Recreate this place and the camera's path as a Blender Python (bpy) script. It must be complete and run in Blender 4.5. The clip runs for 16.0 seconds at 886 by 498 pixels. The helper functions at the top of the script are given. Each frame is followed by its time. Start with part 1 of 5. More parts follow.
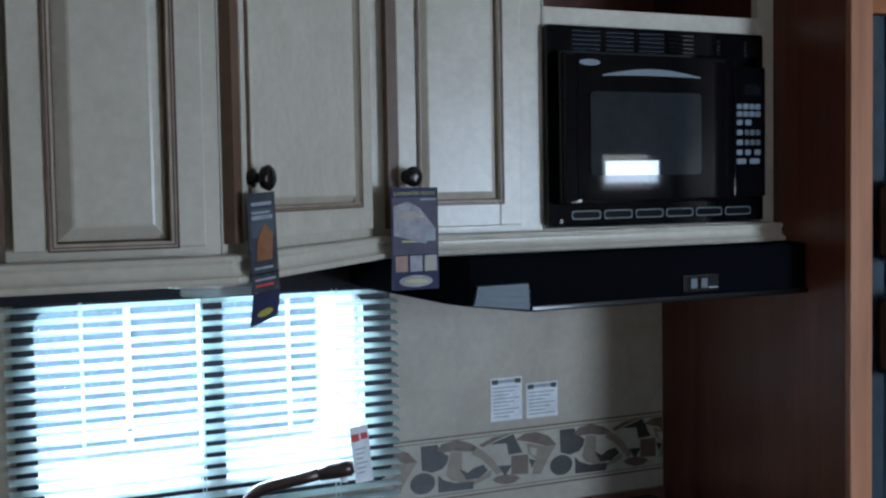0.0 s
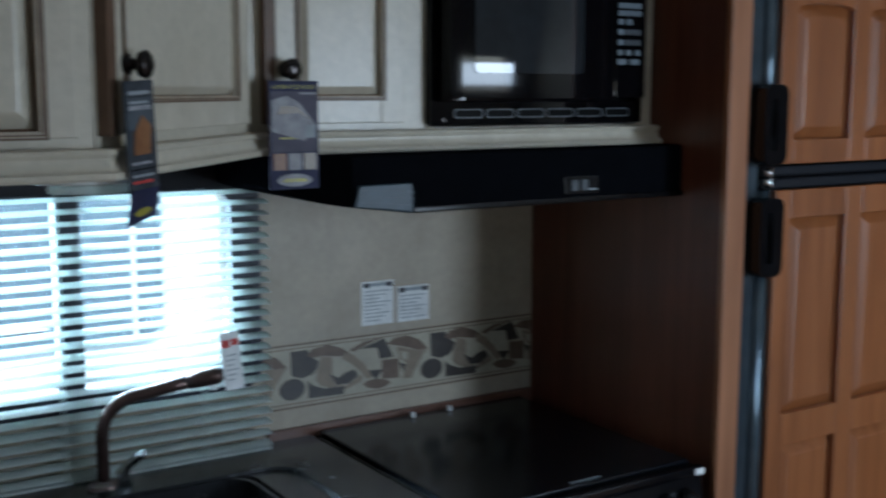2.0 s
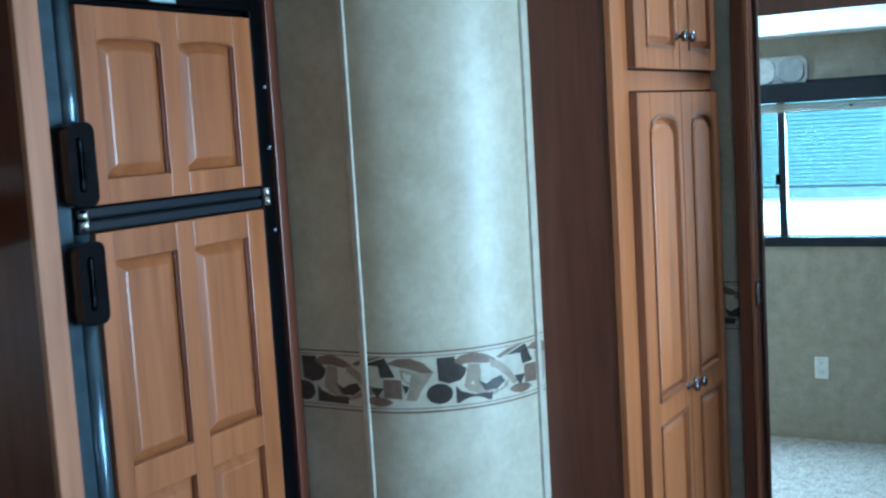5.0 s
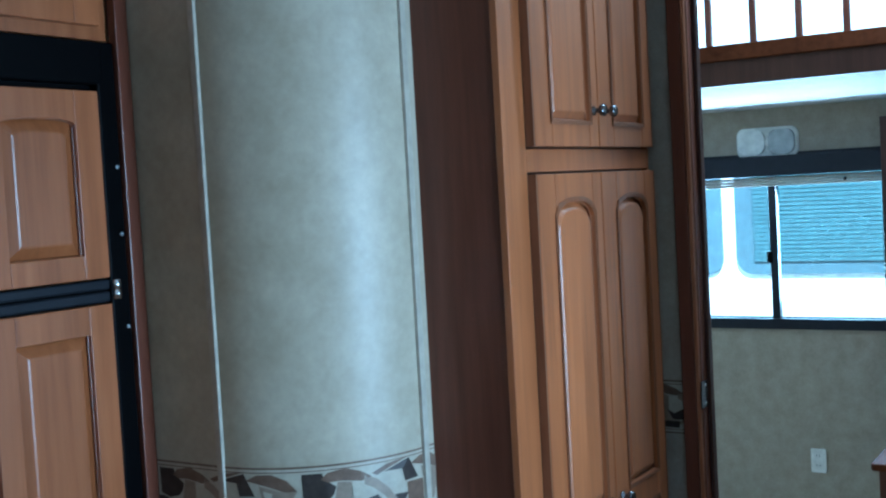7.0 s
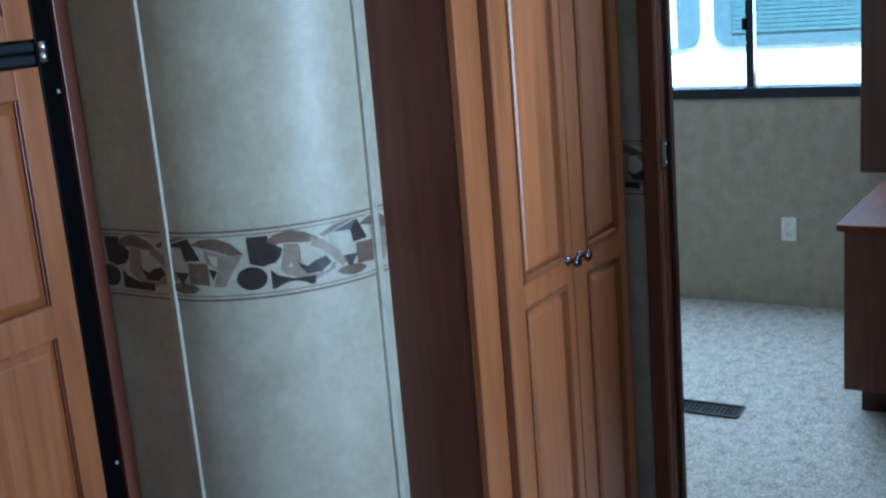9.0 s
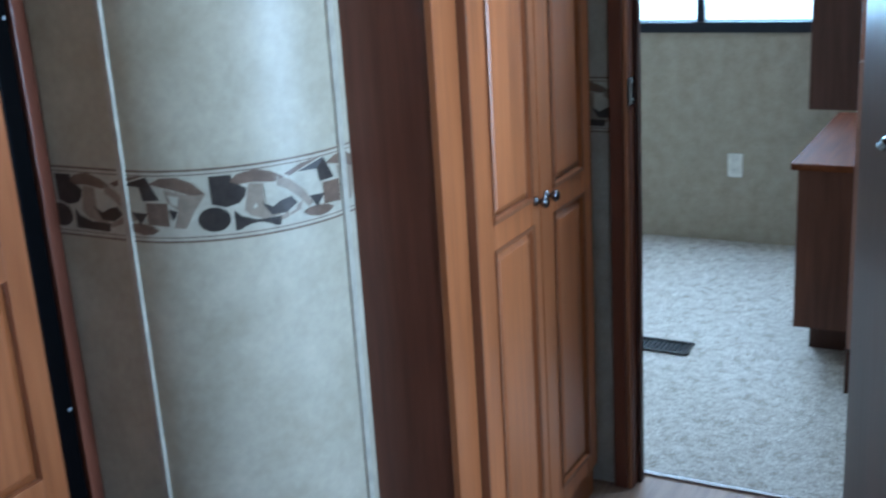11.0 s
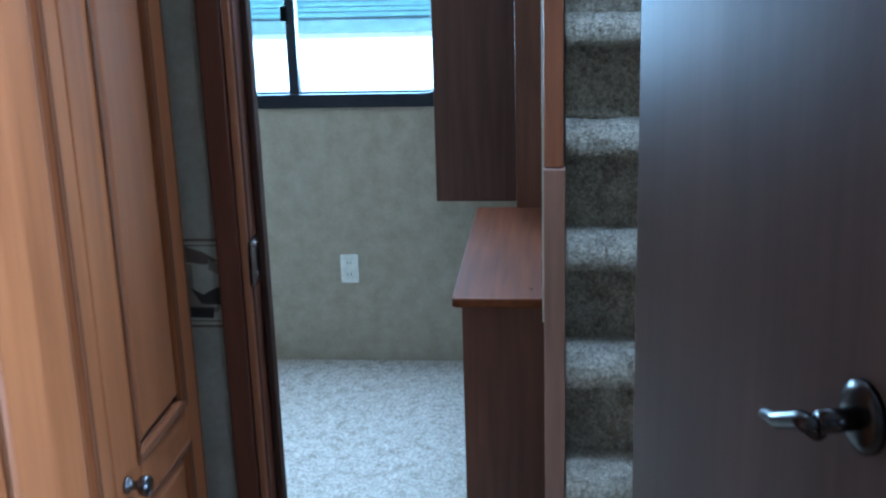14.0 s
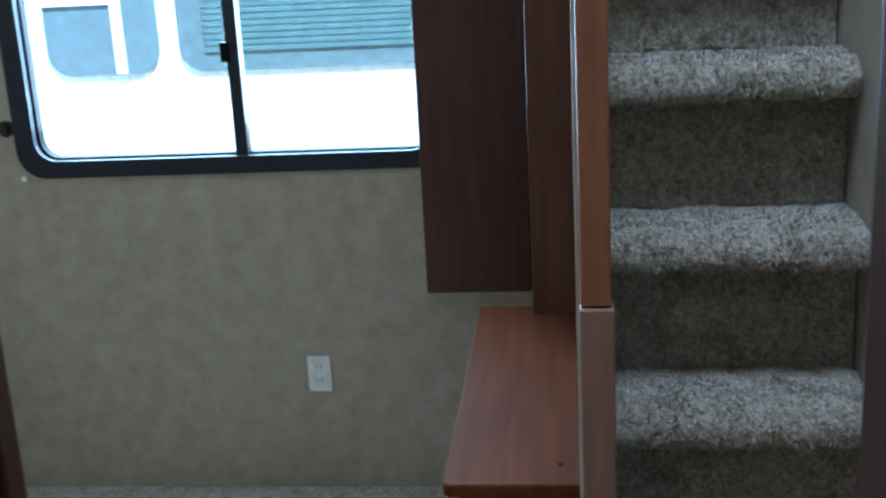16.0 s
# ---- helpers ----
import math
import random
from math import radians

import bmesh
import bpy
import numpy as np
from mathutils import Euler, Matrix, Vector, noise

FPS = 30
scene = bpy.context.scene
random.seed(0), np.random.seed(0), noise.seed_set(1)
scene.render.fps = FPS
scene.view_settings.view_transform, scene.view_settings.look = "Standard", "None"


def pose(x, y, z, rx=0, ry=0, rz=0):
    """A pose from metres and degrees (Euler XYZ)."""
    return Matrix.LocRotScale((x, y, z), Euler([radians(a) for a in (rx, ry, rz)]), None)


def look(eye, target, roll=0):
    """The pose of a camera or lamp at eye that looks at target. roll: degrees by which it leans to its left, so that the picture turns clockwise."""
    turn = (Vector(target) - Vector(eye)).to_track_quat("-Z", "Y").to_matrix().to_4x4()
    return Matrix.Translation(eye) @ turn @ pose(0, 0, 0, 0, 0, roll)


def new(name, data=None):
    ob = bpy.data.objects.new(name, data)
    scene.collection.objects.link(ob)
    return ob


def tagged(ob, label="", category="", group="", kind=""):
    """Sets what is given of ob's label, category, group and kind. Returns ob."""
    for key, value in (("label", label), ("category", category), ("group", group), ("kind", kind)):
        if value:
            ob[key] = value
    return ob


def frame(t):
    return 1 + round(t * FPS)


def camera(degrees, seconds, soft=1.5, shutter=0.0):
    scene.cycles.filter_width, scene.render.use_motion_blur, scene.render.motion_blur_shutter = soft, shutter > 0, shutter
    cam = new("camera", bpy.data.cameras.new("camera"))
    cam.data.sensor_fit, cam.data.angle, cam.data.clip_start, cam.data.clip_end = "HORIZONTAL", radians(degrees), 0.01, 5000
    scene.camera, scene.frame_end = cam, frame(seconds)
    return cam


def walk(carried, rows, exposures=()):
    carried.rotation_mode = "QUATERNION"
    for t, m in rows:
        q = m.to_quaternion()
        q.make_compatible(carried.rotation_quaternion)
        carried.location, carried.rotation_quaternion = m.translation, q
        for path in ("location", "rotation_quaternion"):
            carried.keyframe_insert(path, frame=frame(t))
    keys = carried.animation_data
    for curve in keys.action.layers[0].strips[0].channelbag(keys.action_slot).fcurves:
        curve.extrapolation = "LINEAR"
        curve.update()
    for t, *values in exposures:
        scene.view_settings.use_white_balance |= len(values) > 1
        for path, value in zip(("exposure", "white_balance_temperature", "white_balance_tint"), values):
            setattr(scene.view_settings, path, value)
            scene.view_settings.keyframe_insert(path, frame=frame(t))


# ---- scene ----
LENS = 42.46
PATH = [
    (0.0, look((-1.024, -2.157, 1.597), (-0.6041, -1.2512, 1.5444), -1.00)),
    (0.5, look((-1.038, -2.132, 1.603), (-0.6260, -1.2230, 1.5305), -0.80)),
    (1.0, look((-1.045, -2.121, 1.588), (-0.6206, -1.2190, 1.5101), -0.57)),
    (1.5, look((-1.020, -2.130, 1.600), (-0.5937, -1.2336, 1.4777), -0.02)),
    (2.0, look((-1.054, -2.057, 1.586), (-0.5139, -1.2268, 1.4481), 0.14)),
    (2.5, look((-1.018, -2.063, 1.594), (-0.3709, -1.3184, 1.4332), 0.62)),
    (3.0, look((-1.044, -2.043, 1.584), (-0.2937, -1.4019, 1.4250), -0.00)),
    (3.5, look((-1.054, -2.036, 1.562), (-0.2590, -1.4472, 1.4187), -1.56)),
    (4.0, look((-1.032, -2.030, 1.567), (-0.1805, -1.5279, 1.4162), -2.91)),
    (4.2, look((-1.010, -2.048, 1.561), (-0.1521, -1.5570, 1.4088), -3.64)),
    (4.5, look((-0.935, -2.079, 1.561), (-0.0723, -1.5931, 1.4249), -3.46)),
    (5.0, look((-0.812, -2.160, 1.557), (0.0483, -1.6623, 1.4486), -3.41)),
    (7.3, look((-0.354, -2.320, 1.583), (0.4905, -1.7869, 1.5319), -3.17)),
    (7.5, look((-0.341, -2.330, 1.568), (0.5009, -1.7958, 1.4996), -3.39)),
    (8.0, look((-0.325, -2.356, 1.544), (0.5198, -1.8328, 1.4343), -4.23)),
    (8.5, look((-0.309, -2.361, 1.507), (0.5260, -1.8385, 1.3366), -4.50)),
    (8.7, look((-0.303, -2.352, 1.492), (0.5218, -1.8244, 1.2908), -5.17)),
    (10.8, look((-0.271, -2.266, 1.501), (0.5488, -1.7762, 1.2040), -3.44)),
    (11.0, look((-0.271, -2.232, 1.503), (0.5673, -1.7715, 1.2101), -3.55)),
    (11.5, look((-0.139, -2.081, 1.511), (0.7579, -1.7351, 1.2362), -2.09)),
    (12.0, look((0.001, -1.960, 1.507), (0.9315, -1.7163, 1.2331), -2.89)),
    (12.5, look((0.180, -1.928, 1.508), (1.1267, -1.7221, 1.2619), -2.21)),
    (13.0, look((0.379, -1.916, 1.507), (1.3151, -1.6893, 1.2392), -1.28)),
    (13.5, look((0.577, -1.859, 1.499), (1.5240, -1.6990, 1.2210), -1.18)),
    (14.0, look((0.777, -1.786, 1.508), (1.7316, -1.6837, 1.2272), -1.75)),
    (14.5, look((1.000, -1.783, 1.501), (1.9532, -1.6300, 1.2399), -2.05)),
    (15.0, look((1.243, -1.816, 1.517), (2.1879, -1.5969, 1.2736), -1.30)),
    (15.2, look((1.344, -1.807, 1.504), (2.2873, -1.5868, 1.2550), -1.50)),
    (15.5, look((1.477, -1.787, 1.481), (2.4352, -1.6160, 1.2503), -1.22)),
    (16.0, look((1.661, -1.740, 1.487), (2.6180, -1.6302, 1.2168), -3.06)),
]
EXPO = [(0.0, 2.3, 5450, 14), (0.7, 2.12, 5550, 13), (1.5, 1.87, 5750, 12), (2.0, 1.92, 5650, 11), (2.5, 2.25, 5400, 9), (3.0, 3.27, 5480, 4), (3.5, 3.48, 5200, 0), (4.2, 3.42, 4780, -4), (5.0, 3.1, 4500, -6),
        (7.3, 2.4, 4400, -2), (8.0, 2.25, 4480, -2), (8.7, 2.35, 4650, 2), (11.0, 2.82, 4700, 6), (12.0, 2.82, 4820, 7), (13.5, 2.84, 4450, 4), (14.5, 3.04, 4600, 6), (15.5, 2.78, 5050, 10), (16.0, 2.38, 5100, 10)]
cam = camera(LENS, 16.0, soft=2.2, shutter=0.4)
walk(cam, PATH, EXPO)

# ---------------------------------------------------------------- world, sun, window light
world = bpy.data.worlds.new("sky")
scene.world = world
world.use_nodes = True
wn = world.node_tree
bgn = wn.nodes["Background"]
skyt = wn.nodes.new("ShaderNodeTexSky")
skyt.sky_type, skyt.sun_disc = "NISHITA", False
skyt.sun_elevation, skyt.sun_rotation = radians(62), radians(235)
wn.links.new(skyt.outputs[0], bgn.inputs[0])
bgn.inputs[1].default_value = 0.15
sun = new("sun", bpy.data.lights.new("sun", "SUN"))
sun.data.energy, sun.data.angle, sun.data.color = 5.0, radians(0.5), (1.0, 0.95, 0.88)
sun.matrix_world = look((0, 0, 8), (0.819 * math.cos(radians(62)), 0.5736 * math.cos(radians(62)), 8 - math.sin(radians(62))))


def window_light(name, loc, target, sx, sy, power, color=(0.78, 0.91, 1.0), spread=180):
    ob = new(name, bpy.data.lights.new(name, "AREA"))
    ob.data.shape, ob.data.size, ob.data.size_y = "RECTANGLE", sx, sy
    ob.data.energy, ob.data.color = power, color
    ob.data.spread = radians(spread)
    ob.matrix_world = look(loc, target)
    return ob


window_light("daylight_south", (0.09, -3.07, 1.40), (0.19, 0, 1.15), 0.40, 0.37, 0.36)
window_light("daylight_entry_door", (1.25, -3.07, 1.30), (1.25, 0, 1.1), 0.42, 1.1, 7.8)
window_light("daylight_south_east", (1.97, -3.07, 1.66), (1.4, 0, 1.6), 0.26, 0.10, 0.42)
window_light("daylight_west", (-3.32, -1.7, 1.45), (0, -1.7, 1.2), 0.55, 0.45, 0.05)
window_light("daylight_kitchen", (-0.53, 0.07, 1.22), (-0.53, -2, 1.05), 0.6, 0.34, 2.8, spread=105)
window_light("daylight_bunk", (4.6, -0.87, 1.28), (2.6, -1.0, 0.45), 1.05, 0.6, 13.5)
window_light("daylight_loft", (4.46, -0.9, 2.30), (2.6, -1.5, 1.4), 1.1, 0.4, 5.5)
# Fill lamp from above for the stairs; no roof opening is known here.
window_light("fill_stair_foot", (2.85, -1.85, 2.73), (2.95, -1.88, 0.0), 0.45, 0.4, 4.7)

# ---------------------------------------------------------------- materials


def nodes_of(name, rough=0.5, metal=0.0, spec=0.5):
    m = bpy.data.materials.new(name)
    m.use_nodes = True
    nt = m.node_tree
    b = nt.nodes["Principled BSDF"]
    b.inputs["Roughness"].default_value = rough
    b.inputs["Metallic"].default_value = metal
    b.inputs["Specular IOR Level"].default_value = spec
    return m, nt, b


def coords(nt, scale=(1, 1, 1), rand=False):
    geo = nt.nodes.new("ShaderNodeNewGeometry")
    mp = nt.nodes.new("ShaderNodeMapping")
    mp.inputs["Scale"].default_value = scale
    nt.links.new(geo.outputs["Position"], mp.inputs["Vector"])
    if rand:
        oi = nt.nodes.new("ShaderNodeObjectInfo")
        mul = nt.nodes.new("ShaderNodeMath")
        mul.operation = "MULTIPLY"
        mul.inputs[1].default_value = 13.0
        nt.links.new(oi.outputs["Random"], mul.inputs[0])
        nt.links.new(mul.outputs[0], mp.inputs["Location"])
    return mp.outputs[0]


def noise_tex(nt, vec, scale, detail=4.0, rough=0.55):
    n = nt.nodes.new("ShaderNodeTexNoise")
    n.inputs["Scale"].default_value = scale
    n.inputs["Detail"].default_value = detail
    n.inputs["Roughness"].default_value = rough
    nt.links.new(vec, n.inputs["Vector"])
    return n.outputs["Fac"]


def ramp(nt, fac, stops):
    r = nt.nodes.new("ShaderNodeValToRGB")
    el = r.color_ramp.elements
    while len(el) < len(stops):
        el.new(0.5)
    for e, (p, c) in zip(el, stops):
        e.position, e.color = p, (*c, 1)
    nt.links.new(fac, r.inputs[0])
    return r.outputs[0]


def mix(nt, a, b, fac, mode="MIX"):
    x = nt.nodes.new("ShaderNodeMix")
    x.data_type, x.blend_type = "RGBA", mode
    for v, i in ((fac, 0), (a, 6), (b, 7)):
        if hasattr(v, "links"):
            nt.links.new(v, x.inputs[i])
        else:
            x.inputs[i].default_value = v if i == 0 else (*v, 1)
    return x.outputs[2]


def bump(nt, b, height, strength, dist):
    n = nt.nodes.new("ShaderNodeBump")
    n.inputs["Strength"].default_value, n.inputs["Distance"].default_value = strength, dist
    nt.links.new(height, n.inputs["Height"])
    nt.links.new(n.outputs[0], b.inputs["Normal"])


def rough_var(nt, b, fac, lo, hi):
    mr = nt.nodes.new("ShaderNodeMapRange")
    mr.inputs["To Min"].default_value, mr.inputs["To Max"].default_value = lo, hi
    nt.links.new(fac, mr.inputs["Value"])
    nt.links.new(mr.outputs[0], b.inputs["Roughness"])


def wood(name, dark, mid, light, rough=0.35, axis=2, fine=1.0, spec=0.5, coat=0.0):
    m, nt, b = nodes_of(name, rough, 0, spec)
    b.inputs["Coat Weight"].default_value, b.inputs["Coat Roughness"].default_value = coat, 0.24
    st = [26 * fine, 26 * fine, 26 * fine]
    st[axis] = 1.6 * fine
    v = coords(nt, st, True)
    grain = noise_tex(nt, v, 1.6, 7, 0.6)
    st2 = [5.0, 5.0, 5.0]
    st2[axis] = 1.0
    broad = noise_tex(nt, coords(nt, st2, True), 1.1, 3)
    col = ramp(nt, grain, ((0.28, dark), (0.5, mid), (0.75, light)))
    tone = ramp(nt, broad, ((0.3, (0.78, 0.76, 0.74)), (0.7, (1.1, 1.08, 1.05))))
    nt.links.new(mix(nt, col, tone, 1.0, "MULTIPLY"), b.inputs["Base Color"])
    rough_var(nt, b, grain, rough - 0.06, rough + 0.1)
    bump(nt, b, grain, 0.12, 0.002)
    return m


def mottled(name, c1, c2, scale, rough=0.6, bumpy=0.05, fine=90, spec=0.4, stretch=(1, 1, 1)):
    m, nt, b = nodes_of(name, rough, 0, spec)
    v = coords(nt, stretch)
    n1 = noise_tex(nt, v, scale, 6, 0.62)
    n2 = noise_tex(nt, v, fine, 3)
    col = ramp(nt, n1, ((0.32, c1), (0.68, c2)))
    tone = ramp(nt, n2, ((0.3, (0.93, 0.93, 0.93)), (0.7, (1.05, 1.05, 1.05))))
    nt.links.new(mix(nt, col, tone, 1.0, "MULTIPLY"), b.inputs["Base Color"])
    rough_var(nt, b, n1, rough - 0.05, rough + 0.08)
    bump(nt, b, n2, bumpy, 0.002)
    return m


def plain(name, c, rough=0.4, metal=0.0, spec=0.5, var=0.12, smear=1.0):
    m, nt, b = nodes_of(name, rough, metal, spec)
    n = noise_tex(nt, coords(nt), 30, 5)
    lo = tuple(x * (1 - var) for x in c)
    hi = tuple(min(1, x * (1 + var)) for x in c)
    nt.links.new(ramp(nt, n, ((0.35, lo), (0.65, hi))), b.inputs["Base Color"])
    rough_var(nt, b, n, max(0.01, rough - 0.04 * smear), rough + 0.06 * smear)
    return m


def carpet_mat(name, c1, c2, c3):
    m, nt, b = nodes_of(name, 0.95, 0, 0.1)
    v = coords(nt)
    n1 = noise_tex(nt, v, 110, 4, 0.8)
    n2 = noise_tex(nt, v, 21, 6, 0.78)
    col = ramp(nt, n1, ((0.33, c1), (0.5, c2), (0.64, c3)))
    tone = ramp(nt, n2, ((0.36, (0.60, 0.54, 0.47)), (0.49, (0.95, 0.93, 0.90)), (0.64, (1.14, 1.14, 1.14))))
    nt.links.new(mix(nt, col, tone, 1.0, "MULTIPLY"), b.inputs["Base Color"])
    b.inputs["Sheen Weight"].default_value = 0.25
    bump(nt, b, noise_tex(nt, v, 60, 5, 0.75), 1.0, 0.02)
    return m


def glass_mat(name, tint, rough=0.0):
    m = bpy.data.materials.new(name)
    m.use_nodes = True
    nt = m.node_tree
    nt.nodes.remove(nt.nodes["Principled BSDF"])
    tr = nt.nodes.new("ShaderNodeBsdfTransparent")
    tr.inputs[0].default_value = (*tint, 1)
    gl = nt.nodes.new("ShaderNodeBsdfGlossy")
    gl.inputs["Roughness"].default_value = 0.02
    fr = nt.nodes.new("ShaderNodeFresnel")
    fr.inputs[0].default_value = 1.45
    mx = nt.nodes.new("ShaderNodeMixShader")
    nt.links.new(fr.outputs[0], mx.inputs[0])
    nt.links.new(tr.outputs[0], mx.inputs[1])
    nt.links.new(gl.outputs[0], mx.inputs[2])
    nt.links.new(mx.outputs[0], nt.nodes["Material Output"].inputs[0])
    return m


CREAM = mottled("cream_glazed_paint", (0.52, 0.475, 0.375), (0.60, 0.55, 0.445), 14, 0.30, 0.04, 70, 0.5)
GLAZE = plain("brown_glaze", (0.13, 0.075, 0.045), 0.5)
GLAZE_MID = plain("washed_glaze", (0.40, 0.335, 0.255), 0.45)
GLAZE_SOFT = plain("light_brown_glaze", (0.33, 0.24, 0.16), 0.5)
MAPLE = wood("orange_maple", (0.208, 0.068, 0.0195), (0.284, 0.096, 0.029), (0.350, 0.127, 0.042), 0.36, coat=0.15)
MAPLE_RIM = wood("maple_moulding_glaze", (0.15, 0.052, 0.018), (0.21, 0.075, 0.027), (0.27, 0.10, 0.038), 0.33, coat=0.3)
MAPLE_DK = wood("maple_edge_glaze", (0.10, 0.035, 0.014), (0.16, 0.06, 0.024), (0.22, 0.085, 0.035), 0.35)
TRIM = wood("light_wood_trim", (0.24, 0.098, 0.042), (0.31, 0.130, 0.058), (0.37, 0.160, 0.074), 0.4)
PANEL = wood("dark_cherry_panel", (0.086, 0.027, 0.0145), (0.122, 0.040, 0.021), (0.158, 0.055, 0.030), 0.30, spec=0.5)
PANEL_DK = wood("dark_walnut_panel", (0.036, 0.015, 0.009), (0.052, 0.022, 0.013), (0.070, 0.030, 0.018), 0.45, spec=0.25)
DOORSKIN = wood("brown_door_skin", (0.078, 0.050, 0.040), (0.090, 0.059, 0.047), (0.102, 0.068, 0.054), 0.34, spec=0.08)
DRESSER = wood("reddish_laminate", (0.066, 0.020, 0.008), (0.092, 0.029, 0.011), (0.115, 0.039, 0.015), 0.7, axis=0, spec=0.04)
WALLPAPER = mottled("beige_wallpaper", (0.35, 0.295, 0.22), (0.45, 0.39, 0.30), 7, 0.42, 0.05, 60, 0.4)
CURVEPAPER = mottled("cream_wallpaper", (0.335, 0.29, 0.205), (0.435, 0.385, 0.285), 8, 0.42, 0.05, 60, 0.45)
BUNKPAPER = mottled("tan_bunk_wallpaper", (0.30, 0.258, 0.195), (0.39, 0.342, 0.265), 16, 0.55, 0.06, 120, 0.3)
BORDERBASE = mottled("border_base", (0.36, 0.32, 0.24), (0.45, 0.405, 0.31), 20, 0.35, 0.03)
BD_DARK = mottled("border_dark", (0.022, 0.017, 0.014), (0.048, 0.037, 0.030), 40, 0.35, 0.02)
BD_BROWN = mottled("border_brown", (0.10, 0.065, 0.043), (0.16, 0.105, 0.07), 40, 0.35, 0.02)
BD_TAN = mottled("border_tan", (0.20, 0.155, 0.11), (0.27, 0.215, 0.155), 40, 0.35, 0.02)
CEIL = mottled("white_ceiling", (0.72, 0.72, 0.70), (0.80, 0.80, 0.78), 5, 0.8, 0.03)
BLACK = plain("black_gloss", (0.005, 0.005, 0.006), 0.14, 0, 0.35)
BLACK_M = plain("black_satin", (0.0016, 0.0016, 0.002), 0.42, 0, 0.05)
BLACK_G = plain("black_glass", (0.006, 0.007, 0.009), 0.16, 0, 0.3)
FRIDGE_FRAME = plain("dark_grey_metal", (0.075, 0.100, 0.120), 0.22, 0.6)
MWBLACK = plain("black_lacquer", (0.003, 0.003, 0.004), 0.04, 0, 0.3, smear=0.15)
HOODM = plain("black_matte_enamel", (0.004, 0.0045, 0.006), 0.6, 0, 0.0)
VALANCEM = plain("near_black_satin", (0.010, 0.011, 0.015), 0.5, 0, 0.2)
CHROME = plain("chrome", (0.75, 0.77, 0.80), 0.12, 1.0)
BRONZE = plain("dark_bronze", (0.030, 0.025, 0.023), 0.22, 0.8)
TAPBRONZE = plain("brown_bronze", (0.13, 0.085, 0.075), 0.32, 0.85)
WHITE = plain("white_plastic", (0.74, 0.74, 0.70), 0.35)
BLINDM = plain("white_blind_slat", (0.72, 0.76, 0.73), 0.4)
_nt = BLINDM.node_tree
_tl = _nt.nodes.new("ShaderNodeBsdfTranslucent")
_tl.inputs[0].default_value = (0.75, 0.82, 0.80, 1)
_mx = _nt.nodes.new("ShaderNodeMixShader")
_mx.inputs[0].default_value = 0.55
_nt.links.new(_nt.nodes["Principled BSDF"].outputs[0], _mx.inputs[1])
_nt.links.new(_tl.outputs[0], _mx.inputs[2])
_nt.links.new(_mx.outputs[0], _nt.nodes["Material Output"].inputs[0])
PAPER = plain("white_paper", (0.74, 0.75, 0.74), 0.6)
INK = plain("black_ink", (0.03, 0.03, 0.035), 0.5)
GREYINK = plain("grey_print", (0.30, 0.33, 0.35), 0.6)
RED = plain("red_print", (0.55, 0.05, 0.04), 0.5)
COUNTER = mottled("dark_laminate", (0.025, 0.022, 0.021), (0.055, 0.048, 0.045), 60, 0.22, 0.02, 200, 0.5)
SPLASH = wood("brown_splash_strip", (0.10, 0.045, 0.028), (0.14, 0.068, 0.045), (0.18, 0.09, 0.06), 0.3, axis=0)
SINKM = plain("dark_composite", (0.022, 0.022, 0.023), 0.25)
STEEL = plain("brushed_steel", (0.42, 0.43, 0.45), 0.25, 1.0)
CARPET = carpet_mat("beige_carpet", (0.27, 0.215, 0.165), (0.53, 0.485, 0.41), (0.71, 0.675, 0.60))
STAIRCARPET = carpet_mat("stair_carpet", (0.21, 0.175, 0.13), (0.46, 0.41, 0.325), (0.68, 0.62, 0.52))
VINYL = wood("vinyl_floor", (0.16, 0.10, 0.07), (0.24, 0.16, 0.11), (0.30, 0.21, 0.15), 0.6, axis=0, spec=0.2)
WINFRAME = plain("dark_window_frame", (0.012, 0.014, 0.021), 0.4, 0, 0.25)
GLASS = glass_mat("clear_glass", (0.86, 0.95, 0.96))
RVWHITE = plain("white_trailer_skin", (0.88, 0.88, 0.88), 0.4)
RVGLASS = plain("blue_grey_glass", (0.085, 0.125, 0.145), 0.15)
RVGLASS_N = plain("pale_blue_glass", (0.15, 0.195, 0.235), 0.2)
RVSLAT = plain("teal_blind", (0.062, 0.118, 0.130), 0.45)
GRASS = mottled("ground", (0.10, 0.10, 0.08), (0.18, 0.17, 0.14), 3, 0.9, 0.2)
BLUECHAIR = wood("slate_blue_chair", (0.014, 0.026, 0.033), (0.024, 0.041, 0.050), (0.038, 0.060, 0.072), 0.4, axis=1, fine=1.6)
PH_A = mottled("leaflet_orange", (0.20, 0.085, 0.035), (0.28, 0.13, 0.055), 40, 0.4)
PH_B = mottled("leaflet_slate", (0.035, 0.038, 0.045), (0.07, 0.078, 0.09), 60, 0.5, spec=0.1)
PH_C = plain("leaflet_navy", (0.035, 0.037, 0.075), 0.5, 0, 0.1)
PH_D = mottled("leaflet_silver", (0.26, 0.26, 0.28), (0.42, 0.42, 0.44), 50, 0.5, spec=0.1)
PH_Y = plain("leaflet_yellow", (0.36, 0.32, 0.05), 0.4)
LENSM = mottled("frosted_lens", (0.030, 0.050, 0.068), (0.050, 0.078, 0.100), 30, 0.35, 0.05, 80, 0.25)

# ---------------------------------------------------------------- builders
ORIG = {}


